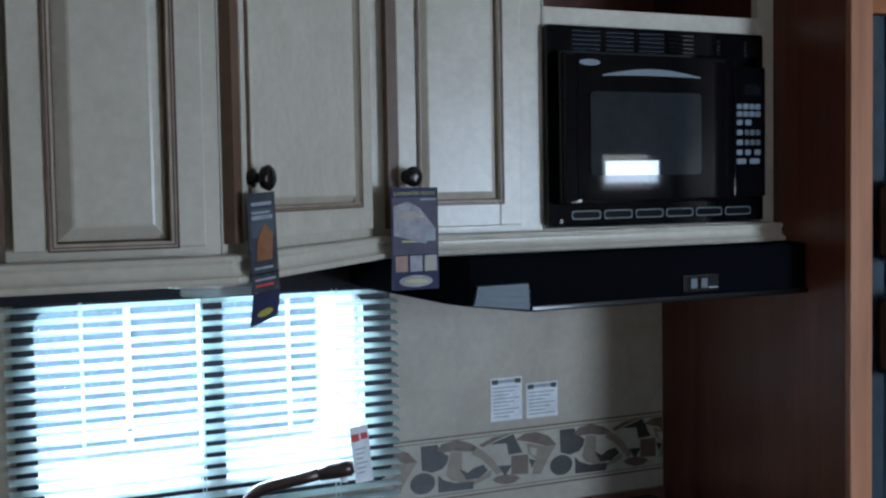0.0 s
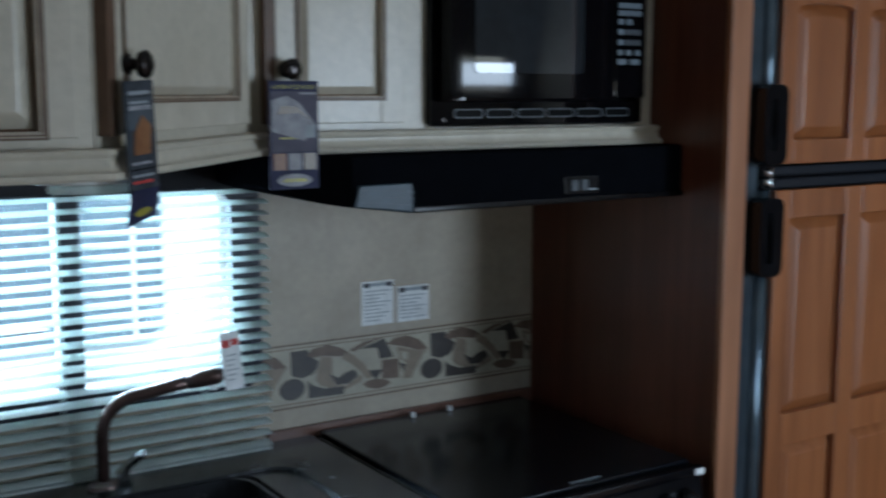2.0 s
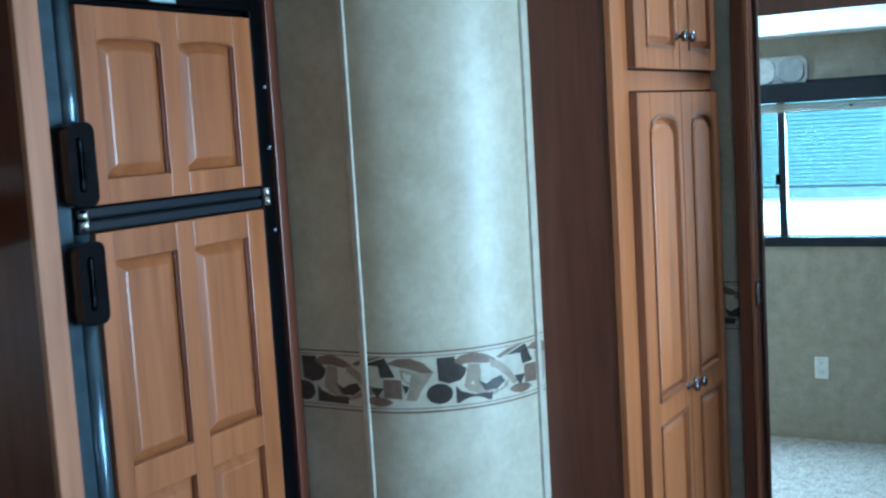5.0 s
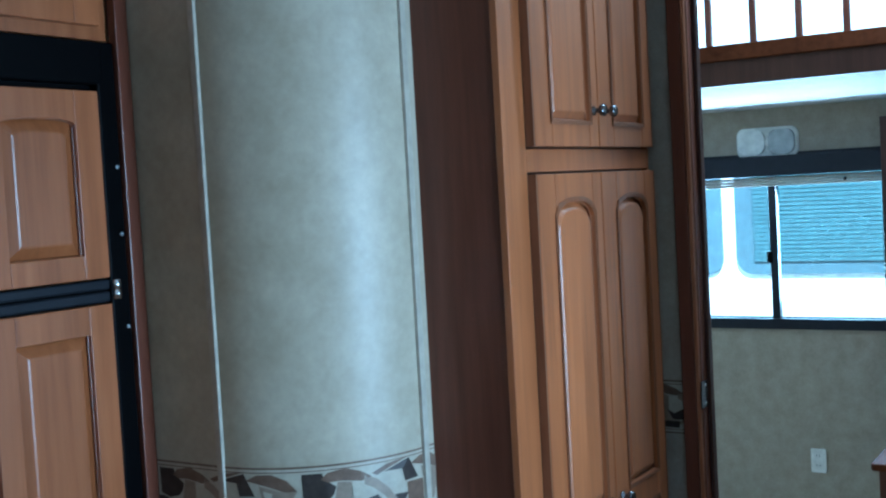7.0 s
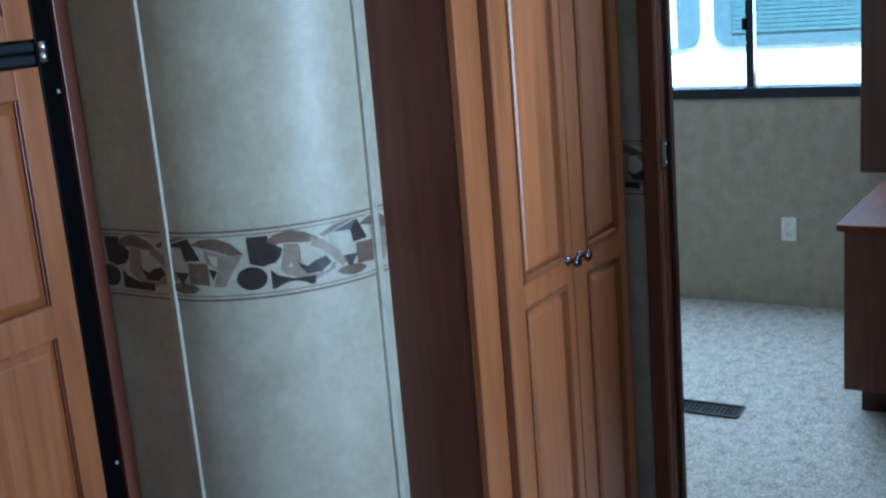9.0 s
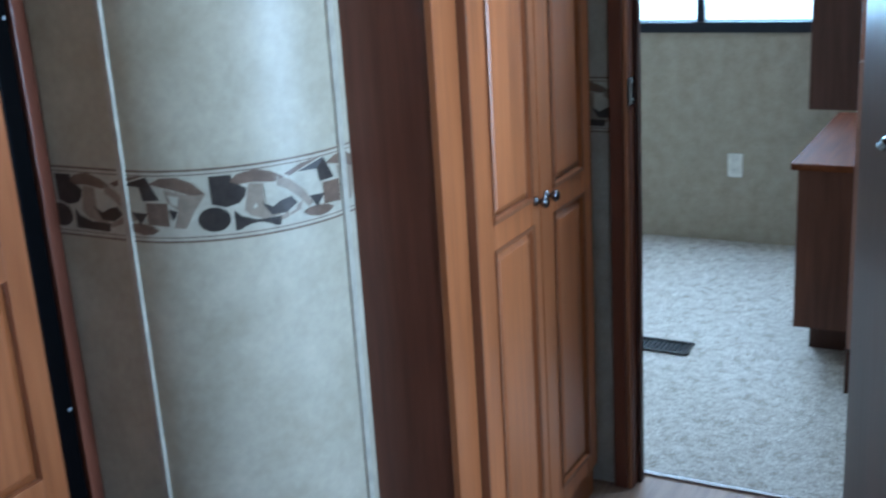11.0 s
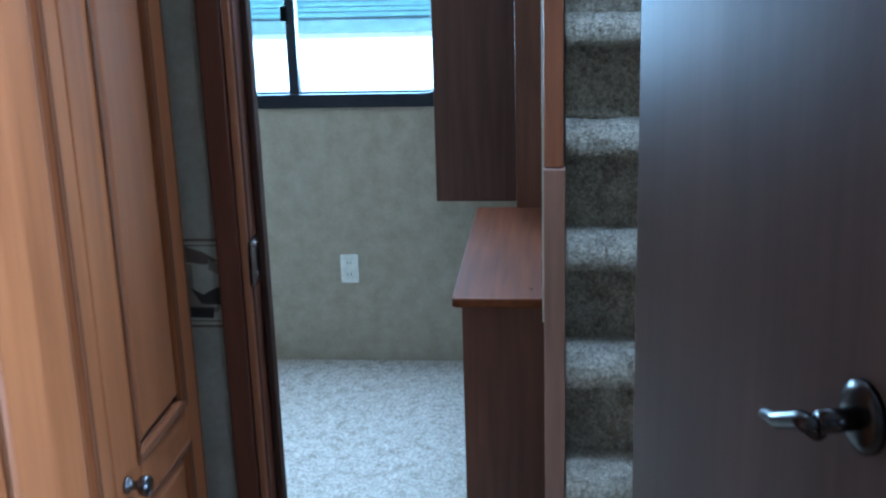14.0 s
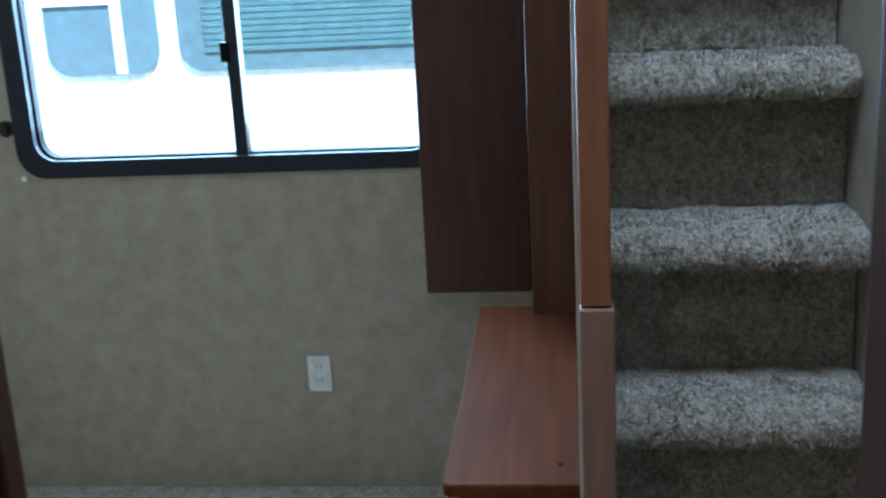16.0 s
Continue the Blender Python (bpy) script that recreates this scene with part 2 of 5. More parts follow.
def thing(name, loc, label, category, group="", kind=""):
    ob = new(name)
    ob.location = loc
    ORIG[ob.name] = Vector(loc)
    return tagged(ob, label, category, group, kind)


def finish(name, bm, material, origin):
    bmesh.ops.recalc_face_normals(bm, faces=bm.faces)
    bmesh.ops.translate(bm, verts=bm.verts, vec=-Vector(origin))
    me = bpy.data.meshes.new(name)
    bm.to_mesh(me)
    bm.free()
    me.materials.append(material)
    return me


def smooth(ob):
    for p in ob.data.polygons:
        p.use_smooth = True
    return ob


def part(name, bm, material, parent, label=""):
    """Links a bmesh in world coordinates as one mesh under a thing or a part."""
    org = ORIG[parent.name]
    ob = new(name, finish(name, bm, material, org))
    ob.parent = parent
    ORIG[ob.name] = org
    if label:
        tagged(ob, label)
    return ob


def solid(name, bm, material, label, category, group="", kind=""):
    """A top-level thing that is one mesh; its origin lies at the middle of its base."""
    lo = Vector([min(v.co[i] for v in bm.verts) for i in range(3)])
    hi = Vector([max(v.co[i] for v in bm.verts) for i in range(3)])
    org = Vector(((lo.x + hi.x) / 2, (lo.y + hi.y) / 2, lo.z))
    ob = new(name, finish(name, bm, material, org))
    ob.location = org
    ORIG[ob.name] = org
    return tagged(ob, label, category, group, kind)


def box(x0, x1, y0, y1, z0, z1, bev=0.0, bm=None):
    own = bmesh.new()
    bmesh.ops.create_cube(own, size=1)
    for v in own.verts:
        v.co = Vector((x0 + (v.co.x + 0.5) * (x1 - x0), y0 + (v.co.y + 0.5) * (y1 - y0), z0 + (v.co.z + 0.5) * (z1 - z0)))
    if bev:
        bmesh.ops.bevel(own, geom=own.edges[:], offset=bev, segments=2, profile=0.5, affect="EDGES")
    return join(bm, own)


def join(bm, own):
    if bm is None:
        return own
    me = bpy.data.meshes.new("tmp")
    own.to_mesh(me)
    own.free()
    bm.from_mesh(me)
    bpy.data.meshes.remove(me)
    return bm


def tube(points, r, n=10, bm=None, caps=True):
    own = bmesh.new()
    pts = [Vector(p) for p in points]
    rings = []
    for i, p in enumerate(pts):
        d = (pts[min(i + 1, len(pts) - 1)] - pts[max(i - 1, 0)]).normalized()
        u = d.orthogonal().normalized() if i == 0 else (rings[-1][1] - rings[-1][1].dot(d) * d).normalized()
        w = d.cross(u)
        rad = r[i] if isinstance(r, (list, tuple)) else r
        rings.append(([own.verts.new(p + rad * (math.cos(a) * u + math.sin(a) * w)) for a in [2 * math.pi * k / n for k in range(n)]], u))
    for (a, _), (b, _) in zip(rings, rings[1:]):
        for k in range(n):
            own.faces.new((a[k], a[(k + 1) % n], b[(k + 1) % n], b[k]))
    if caps:
        own.faces.new(rings[0][0][::-1])
        own.faces.new(rings[-1][0])
    return join(bm, own)


def prism(outline, depth, m=Matrix(), bm=None, bev=0.0):
    """Extrudes a 2D outline (u, v) from w = 0 to w = depth, then applies m."""
    own = bmesh.new()
    a = [own.verts.new((u, v, 0)) for u, v in outline]
    b = [own.verts.new((u, v, depth)) for u, v in outline]
    n = len(a)
    own.faces.new(a[::-1])
    own.faces.new(b)
    for k in range(n):
        own.faces.new((a[k], a[(k + 1) % n], b[(k + 1) % n], b[k]))
    if bev:
        bmesh.ops.bevel(own, geom=own.edges[:], offset=bev, segments=2, profile=0.5, affect="EDGES")
    own.transform(m)
    return join(bm, own)


def facing_south(x, y, z):
    return Matrix(((1, 0, 0, x), (0, 0, -1, y), (0, 1, 0, z), (0, 0, 0, 1)))


def facing_west(x, y, z):
    """u runs to -y, v up, w to -x."""
    return Matrix(((0, 0, -1, x), (-1, 0, 0, y), (0, 1, 0, z), (0, 0, 0, 1)))


def panel_outline(x0, x1, z0, z1, arch=0.0):
    if not arch:
        return [(x0, z0), (x1, z0), (x1, z1), (x0, z1)]
    pts = [(x0, z0), (x1, z0)]
    for k in range(15):
        a = 1 - 2 * k / 14
        pts.append(((x0 + x1) / 2 + a * (x1 - x0) / 2, z1 - arch + arch * math.sqrt(max(0.0, 1 - abs(a) ** 2.2))))
    return pts


def raised_panel(outline, edge_w, field_w, slope, m):
    """A raised field: sloping edges from a sunk rim up to a flat middle."""
    bm = bmesh.new()
    cx = (min(p[0] for p in outline) + max(p[0] for p in outline)) / 2
    cz = (min(p[1] for p in outline) + max(p[1] for p in outline)) / 2
    hw = (max(p[0] for p in outline) - min(p[0] for p in outline)) / 2
    hh = (max(p[1] for p in outline) - min(p[1] for p in outline)) / 2
    def ring(inset, w):
        fx, fz = (hw - inset) / hw, (hh - inset) / hh
        return [bm.verts.new((cx + (p[0] - cx) * fx, cz + (p[1] - cz) * fz, w)) for p in outline]
    rings = [ring(-0.004, edge_w - 0.006), ring(0.0, edge_w), ring(slope * 0.85, field_w - 0.001), ring(slope, field_w)]
    n = len(outline)
    for a, b in zip(rings, rings[1:]):
        for k in range(n):
            bm.faces.new((a[k], a[(k + 1) % n], b[(k + 1) % n], b[k]))
    bm.faces.new(rings[-1])
    bm.transform(m)
    return bm


def framed_door(parent, m, w, h, panels, frame_mat, panel_mat, edge_mat, thick=0.02, rim=0.004, slope=0.022, name="door", outline=0.0):
    """Frame-and-panel door in local (u, v, w): backing, stiles and rails with raised panels between; panels as (u0, u1, v0, v1, arch)."""
    back = box(0.001, w - 0.001, 0.001, h - 0.001, 0, thick * 0.12)
    back.transform(m)
    door = part(name, back, frame_mat, parent)
    cols = sorted({(p[0], p[1]) for p in panels})
    edges = [0] + [v for c in cols for v in c] + [w]

    def slab(kind, u0, u1, v0, v1, extra=None):
        own = box(u0, u1, v0, v1, thick * 0.13, thick, 0.0018)
        own.transform(m)
        if extra:
            prism(extra, thick, m, own)
        part(kind, own, frame_mat, door)
    for i in range(0, len(edges), 2):
        slab("stile", edges[i], edges[i + 1], 0, h)
    for c in cols:
        mine = sorted([p for p in panels if (p[0], p[1]) == c], key=lambda p: p[2])
        v, below = 0, None
        for p in mine + [None]:
            top = p[2] if p else h
            fill = None
            if below and below[4]:
                arc = panel_outline(*below)[2:]
                fill = [(below[1], below[3] + 0.001), (below[0], below[3] + 0.001)] + [(q[0], q[1]) for q in arc[::-1]]
            slab("rail", c[0], c[1], v, top, fill)
            if p:
                v, below = p[3], p
    for p in panels:
        part("raised_panel", raised_panel(panel_outline(*p), thick * 0.22, thick * 0.96, slope, m), panel_mat, door)
        bm2 = bmesh.new()
        out = panel_outline(*p)
        n = len(out)
        for k in range(n):
            a, b = out[k], out[(k + 1) % n]
            tube([m @ Vector((a[0], a[1], thick * 0.5)), m @ Vector((b[0], b[1], thick * 0.5))], rim, 6, bm2)
        part("panel_moulding", bm2, edge_mat, door)
        if outline:
            def grown(g):
                return panel_outline(p[0] - g, p[1] + g, p[2] - g, p[3] + g, p[4])
            band = GLAZE_MID if frame_mat == CREAM else edge_mat
            line = GLAZE if frame_mat == CREAM else MAPLE_DK
            part("moulding_band", ring_frame(grown(outline), grown(0), 0.0022, m @ Matrix.Translation((0, 0, thick + 0.0002))), band, door)
            for g, w in ((outline, 0.0012), (outline * 0.5, 0.0008)):
                part("glaze_line", ring_frame(grown(g + w), grown(g - w), 0.0014, m @ Matrix.Translation((0, 0, thick + 0.0020))), line, door)
    return door


def knob(parent, p, direction, r, material, base=True):
    d = Vector(direction)
    p = Vector(p)
    bm = tube([p, p + d * 0.004, p + d * 0.006, p + d * 0.014, p + d * 0.018, p + d * 0.026, p + d * 0.030, p + d * 0.0305],
              [r * 0.75, r * 0.75, r * 0.4, r * 0.4, r * 0.85, r, r * 0.75, r * 0.2], 16)
    return smooth(part("knob", bm, material, parent, "round dark metal knob"))


def rounded_rect(u0, u1, v0, v1, r, n=5):
    pts = []
    for cx, cy, a0 in ((u1 - r, v1 - r, 0), (u0 + r, v1 - r, 90), (u0 + r, v0 + r, 180), (u1 - r, v0 + r, 270)):
        for k in range(n + 1):
            a = radians(a0 + 90 * k / n)
            pts.append((cx + r * math.cos(a), cy + r * math.sin(a)))
    return pts


def ring_frame(outer, inner, depth, m, bm=None):
    own = bmesh.new()
    n = len(outer)
    lv = [[own.verts.new((u, v, w)) for u, v in o] for o in (outer, inner) for w in (0, depth)]
    o0, o1, i0, i1 = lv
    for k in range(n):
        j = (k + 1) % n
        own.faces.new((o0[k], o0[j], o1[j], o1[k]))
        own.faces.new((i0[j], i0[k], i1[k], i1[j]))
        own.faces.new((o1[k], o1[j], i1[j], i1[k]))
        own.faces.new((o0[j], o0[k], i0[k], i0[j]))
    own.transform(m)
    return join(bm, own)


def lettering(name, text, width, m, material, parent, label):
    """Flat letters of the built-in font, set along u from the origin of m and fitted to a width."""
    cu = bpy.data.curves.new("letters", "FONT")
    cu.body = text
    tmp = bpy.data.objects.new("letters", cu)
    scene.collection.objects.link(tmp)
    me = bpy.data.meshes.new_from_object(tmp.evaluated_get(bpy.context.evaluated_depsgraph_get()))
    bpy.data.objects.remove(tmp)
    own = bmesh.new()
    own.from_mesh(me)
    bpy.data.meshes.remove(me)
    k = width / max(v.co.x for v in own.verts)
    own.transform(m @ Matrix.Diagonal((k, k, 1, 1)))
    return part(name, own, material, parent, label)


ESPRESSO = wood("espresso_panel", (0.016, 0.010, 0.008), (0.024, 0.014, 0.011), (0.033, 0.019, 0.015), 0.35, spec=0.3)
POSTLOW = wood("pinkish_wood_trim", (0.21, 0.105, 0.072), (0.26, 0.135, 0.095), (0.30, 0.16, 0.115), 0.5)
BAREWOOD = wood("bare_edge_wood", (0.21, 0.113, 0.068), (0.27, 0.15, 0.09), (0.32, 0.185, 0.113), 0.5)
BRASS = plain("satin_brass", (0.70, 0.62, 0.45), 0.35, 1.0)
NICKEL = plain("dark_nickel", (0.16, 0.15, 0.15), 0.18, 1.0)
TRIM_PALE = plain("pale_trim", (0.385, 0.345, 0.27), 0.45)
DRESSER_V = wood("reddish_laminate_upright", (0.19, 0.062, 0.026), (0.25, 0.088, 0.038), (0.30, 0.112, 0.050), 0.42)
PANEL_RED = wood("reddish_brown_panel", (0.055, 0.020, 0.011), (0.080, 0.030, 0.016), (0.105, 0.041, 0.022), 0.38, spec=0.25)
PANEL_RD2 = wood("walnut_door", (0.042, 0.017, 0.011), (0.060, 0.025, 0.016), (0.080, 0.034, 0.022), 0.42, spec=0.25)

# ---------------------------------------------------------------- structure
TOP = 2.75


def structure(name, bm, material, label, category):
    return solid(name, bm, material, label, category, kind="structure")


structure("floor", box(-3.4, 2.375, -3.10, 0.1, -0.06, 0.0), VINYL, "wood-look vinyl floor of the kitchen and hall", "floor")
structure("floor_bunk_room", box(2.375, 4.6, -2.24, 0.1, -0.06, 0.002), CARPET, "beige cut-pile carpet over the bunk room floor", "carpet")
structure("ground", box(-60, 60, -60, 60, -0.75, -0.7), GRASS, "grey gravel and dry grass outside", "ground")
cl = bmesh.new()
for a, b, c, d in ((-3.4, 2.6, -3.15, 0.12), (3.1, 4.7, -3.15, 0.12), (2.6, 3.1, -3.15, -2.08), (2.6, 3.1, -1.62, 0.12)):
    box(a, b, c, d, TOP, TOP + 0.05, 0, cl)
structure("ceiling", cl, CEIL, "white ceiling panel with an added opening over the stair foot", "ceiling")
# Unseen skylight, added as a housing for the stair fill lamp.
added_skylight = thing("skylight", (2.85, -1.85, TOP), "unseen white framed skylight added to light the stair foot", "skylight", kind="structure")
part("frame", ring_frame(rounded_rect(2.58, 3.12, -2.10, -1.60, 0.02), rounded_rect(2.62, 3.08, -2.06, -1.64, 0.02), 0.02, Matrix.Translation((0, 0, TOP - 0.022))), WHITE, added_skylight)
g = part("dome", prism(rounded_rect(2.52, 3.18, -2.16, -1.54, 0.03), 0.02, Matrix.Translation((0, 0, TOP + 0.0505))), WHITE, added_skylight, "unseen milky dome closing the added opening")


wall_s = bmesh.new()
for a, b, c, d in ((-3.4, -0.14, 0, TOP), (-0.14, 0.32, 0, 1.17), (-0.14, 0.32, 1.62, TOP), (0.32, 1.03, 0, TOP), (1.03, 1.47, 0, 0.7), (1.03, 1.47, 1.9, TOP), (1.47, 1.83, 0, TOP), (1.83, 2.11, 0, 1.58), (1.83, 2.11, 1.74, TOP), (2.11, 4.6, 0, TOP)):
    box(a, b, -3.15, -3.10, c, d, 0, wall_s)
structure("wall_south", wall_s, WALLPAPER, "beige wallpapered wall with window openings", "wall")
wall_w = bmesh.new()
for a, b, c, d in ((-3.15, -2.0, 0, TOP), (-2.0, -1.4, 0, 1.2), (-2.0, -1.4, 1.7, TOP), (-1.4, 0.1, 0, TOP)):
    box(-3.45, -3.4, a, b, c, d, 0, wall_w)
structure("wall_west", wall_w, WALLPAPER, "beige wallpapered end wall with a window opening", "wall")
# kitchen wall with its window
wall_n = ring_frame(rounded_rect(-3.4, 4.6, 0, TOP, 0.001), rounded_rect(-0.845, -0.205, 1.035, 1.40, 0.04), 0.06, facing_south(0, 0.06, 0))
structure("wall_kitchen", wall_n, WALLPAPER, "beige mottled wallpaper wall behind the kitchen counter", "wall")
# wall beside the fridge, then the curved corner of the shower
cw = bmesh.new()
prof = [(1.207, -0.60), (1.207, -0.778)]
for k in range(1, 49):
    a = radians(180 + 90 * k / 48)
    prof.append((1.511 + 0.304 * math.cos(a), -0.778 + 0.288 * math.sin(a)))
inner = [(1.26, -0.60), (1.26, -0.778)] + [(1.511 + 0.25 * math.cos(radians(180 + 90 * k / 48)), -0.778 + 0.235 * math.sin(radians(180 + 90 * k / 48))) for k in range(1, 49)]
prism(prof + inner[::-1], TOP, Matrix(), cw)
curved = structure("wall_curved", cw, CURVEPAPER, "convex curved wall with glossy cream wallpaper", "curved wall")
smooth(curved).data.set_sharp_from_angle(angle=radians(30))
# end wall with the doorway to the bunk room
ew = bmesh.new()
for a, b, c, d in ((-1.335, -0.0, 0, TOP), (-1.925, -1.336, 2.451, TOP)):
    box(2.296, 2.33, a, b, c, d, 0, ew)
box(2.225, 2.262, -3.10, -1.926, 0, TOP, 0, ew)
structure("wall_doorway", ew, BUNKPAPER, "beige wallpapered partition with a tall doorway", "wall")
# bunk room
structure("wall_bunk_east", ring_frame(rounded_rect(0.0, 2.24, 0, 1.90, 0.001, 6), rounded_rect(0.33, 1.42, 0.93, 1.64, 0.05, 6), 0.068, facing_west(4.57, 0, 0)), BUNKPAPER, "tan textured wallpaper wall below the bunk window", "wall")
structure("wall_loft_east", ring_frame(rounded_rect(0.0, 2.24, 1.901, TOP, 0.001, 6), rounded_rect(0.33, 1.42, 2.05, 2.50, 0.04, 6), 0.068, facing_west(4.57, 0, 0)), BUNKPAPER, "tan wallpapered loft wall around its window", "wall")
structure("wall_bunk_south", box(2.263, 4.5, -2.235, -2.176, 0, TOP), BUNKPAPER, "tan wallpapered wall beside the stairs", "wall")
structure("ceiling_bunk", box(3.08, 4.5, -1.754, 0.0, 1.852, 1.90), CEIL, "white panel under the loft floor", "ceiling")
structure("ceiling_bunk_entry", box(2.332, 2.40, -1.335, 0.0, 2.4, 2.45), CEIL, "white panel at the bunk room entry", "ceiling")

# wallpaper border


def arc_pts(cx, cz, rx, rz, a0, a1, n=12):
    return [(cx + rx * math.cos(radians(a0 + (a1 - a0) * k / n)), cz + rz * math.sin(radians(a0 + (a1 - a0) * k / n))) for k in range(n + 1)]


MOTIF = [
    ("dark", [(0.003, 0.96), (0.118, 0.96), (0.128, 0.85), (0.195, 0.71), (0.182, 0.58), (0.149, 0.48), (0.077, 0.43), (0.008, 0.5)], 2),
    ("dark", arc_pts(0.012, 0.245, 0.086, 0.205, 0, 360, 18)[:-1], 2),
    ("dark", [(0.118, 0.37), (0.154, 0.26), (0.238, 0.17), (0.369, 0.16), (0.362, 0.01), (0.118, 0.03)], 2),
    ("brown", [(0.11, 0.85), (0.149, 0.96), (0.251, 1.01), (0.341, 0.92), (0.405, 0.8), (0.341, 0.75), (0.226, 0.8), (0.149, 0.79)], 3),
    ("tan", [(0.205, 0.79), (0.285, 0.75), (0.285, 0.4), (0.367, 0.18), (0.277, 0.16), (0.205, 0.24), (0.174, 0.35)], 1),
    ("base", [(0.29, 0.71), (0.359, 0.69), (0.359, 0.44), (0.326, 0.38), (0.29, 0.45)], 4),
    ("dark", [(0.267, 0.44), (0.326, 0.34), (0.374, 0.42), (0.436, 0.46), (0.469, 0.33), (0.4, 0.2), (0.315, 0.21)], 2),
    ("tan", [(0.359, 0.84), (0.436, 0.74), (0.508, 0.54), (0.569, 0.27), (0.533, 0.22), (0.472, 0.44), (0.41, 0.6), (0.359, 0.68)], 3),
    ("tan", [(0.231, 0.17), (0.379, 0.17), (0.5, 0.34), (0.487, 0.2), (0.379, 0.09)], 1),
    ("brown", [(0.405, 0.85), (0.508, 0.97), (0.649, 1.01), (0.533, 0.91), (0.436, 0.8)], 2),
    ("dark", [(0.482, 0.84), (0.656, 0.99), (0.723, 0.6), (0.621, 0.59), (0.605, 0.82)], 3),
    ("base", [(0.467, 0.78), (0.605, 0.81), (0.613, 0.4), (0.549, 0.35)], 4),
    ("dark", [(0.541, 0.4), (0.641, 0.38), (0.59, 0.18)], 5),
    ("brown", [(0.638, 0.56), (0.764, 0.55), (0.764, 0.16), (0.638, 0.19)], 2),
    ("brown", [(0.497, 0.14), (0.533, 0.2), (0.6, 0.21), (0.667, 0.17), (0.703, 0.1), (0.662, 0.03), (0.6, 0.01), (0.533, 0.06)], 4),
    ("brown", [(0.667, 0.87), (0.738, 0.97), (0.828, 0.98), (0.918, 0.87), (0.979, 0.67), (0.905, 0.67), (0.79, 0.78)], 3),
    ("tan", [(0.751, 0.78), (0.867, 0.69), (0.974, 0.66), (0.908, 0.39), (0.856, 0.12), (0.79, 0.14), (0.821, 0.43), (0.764, 0.57)], 2),
    ("base", [(0.774, 0.69), (0.831, 0.65), (0.821, 0.49), (0.787, 0.54)], 4),
    ("dark", [(0.767, 0.46), (0.818, 0.41), (0.79, 0.26)], 3),
]


def border(name, to_world, length, start, mirror_cut=None):
    """Printed border strip: base, two lines and the repeated motif, laid as thin layers along a wall."""
    z0, z1, period = 0.943, 1.077, 0.335
    cols = {"base": bmesh.new(), "dark": bmesh.new(), "brown": bmesh.new(), "tan": bmesh.new(), "line": bmesh.new()}

    def strip(bm, s0, s1, za, zb, lift):
        n = max(1, int((s1 - s0) / 0.012))
        rows = [[bm.verts.new(to_world(s0 + (s1 - s0) * k / n, z, lift)) for z in (za, zb)] for k in range(n + 1)]
        for a, b in zip(rows, rows[1:]):
            bm.faces.new((a[0], b[0], b[1], a[1]))
    root = thing(name, to_world(length / 2, z0, 0), "printed wallpaper border with brown leaf shapes", "wall border", kind="structure")
    strip(cols["base"], 0, length, z0, z1, 0.0008)
    for za, zb in ((z1 - 0.004, z1), (z0, z0 + 0.004), (z1 - 0.011, z1 - 0.009), (z0 + 0.009, z0 + 0.011)):
        strip(cols["line"], 0, length, za, zb, 0.0016)
    h0, hh = z0 + 0.013, z1 - z0 - 0.024
    extra = bmesh.new()
    for rep in range(-1, int(length / period) + 2):
        for kind, out, lift in MOTIF:
            us = [start + rep * period + u * period for u, _ in out]
            if max(us) < 0.004 or min(us) > length - 0.004:
                continue
            pts = [(min(max(s, 0.0), length), h0 + v * hh) for s, (_, v) in zip(us, out)]
            bm = extra if kind == "base" else cols[kind]
            own = bmesh.new()
            c = (sum(p[0] for p in pts) / len(pts), sum(p[1] for p in pts) / len(pts))
            vs = [own.verts.new((s, z, 0)) for s, z in pts]
            f = own.faces.new(vs)
            bmesh.ops.triangulate(own, faces=[f])
            for v in own.verts:
                v.co = to_world(v.co.x, v.co.y, 0.0008 + lift * 0.0005)
            join(bm, own)
    part("base", cols["base"], BORDERBASE, root)
    part("lines", cols["line"], BD_BROWN, root)
    for k, mt in (("dark", BD_DARK), ("brown", BD_BROWN), ("tan", BD_TAN)):
        part(k + "_shapes", cols[k], mt, root)
    part("pale_shapes", extra, BORDERBASE, root)
    return root


def curve_at(s, z, lift):
    flat = 0.178
    if s <= flat:
        return Vector((1.207 - lift, -0.60 - s, z))
    a = radians(180) + (s - flat) / 0.296
    a = min(a, radians(270))
    return Vector((1.511 + (0.304 + lift) * math.cos(a), -0.778 + (0.288 + lift) * math.sin(a), z))


border("wall_border_kitchen", lambda s, z, lift: Vector((-0.15 + s, -lift, z)), 0.675, 0.065)
border("wall_border_curved", curve_at, 0.178 + 0.464, 0.0095)
border("wall_border_doorway", lambda s, z, lift: Vector((2.296 - lift, -1.225 - s, z)), 0.078, -0.06)

# trims on the curved wall
structure("trim_curved_seam", box(1.200, 1.212, -0.786, -0.770, 0.0, TOP, 0.002), TRIM_PALE, "narrow cream strip over the wallpaper seam", "trim")
structure("trim_curved_end", box(1.470, 1.488, -1.071, -1.058, 0.0, TOP, 0.002), TRIM_PALE, "narrow cream strip at the end of the curve", "trim")
structure("trim_fridge_side", box(1.173, 1.205, -0.606, -0.585, 0.0, TOP, 0.002), PANEL, "narrow reddish wood filler beside the fridge", "trim")

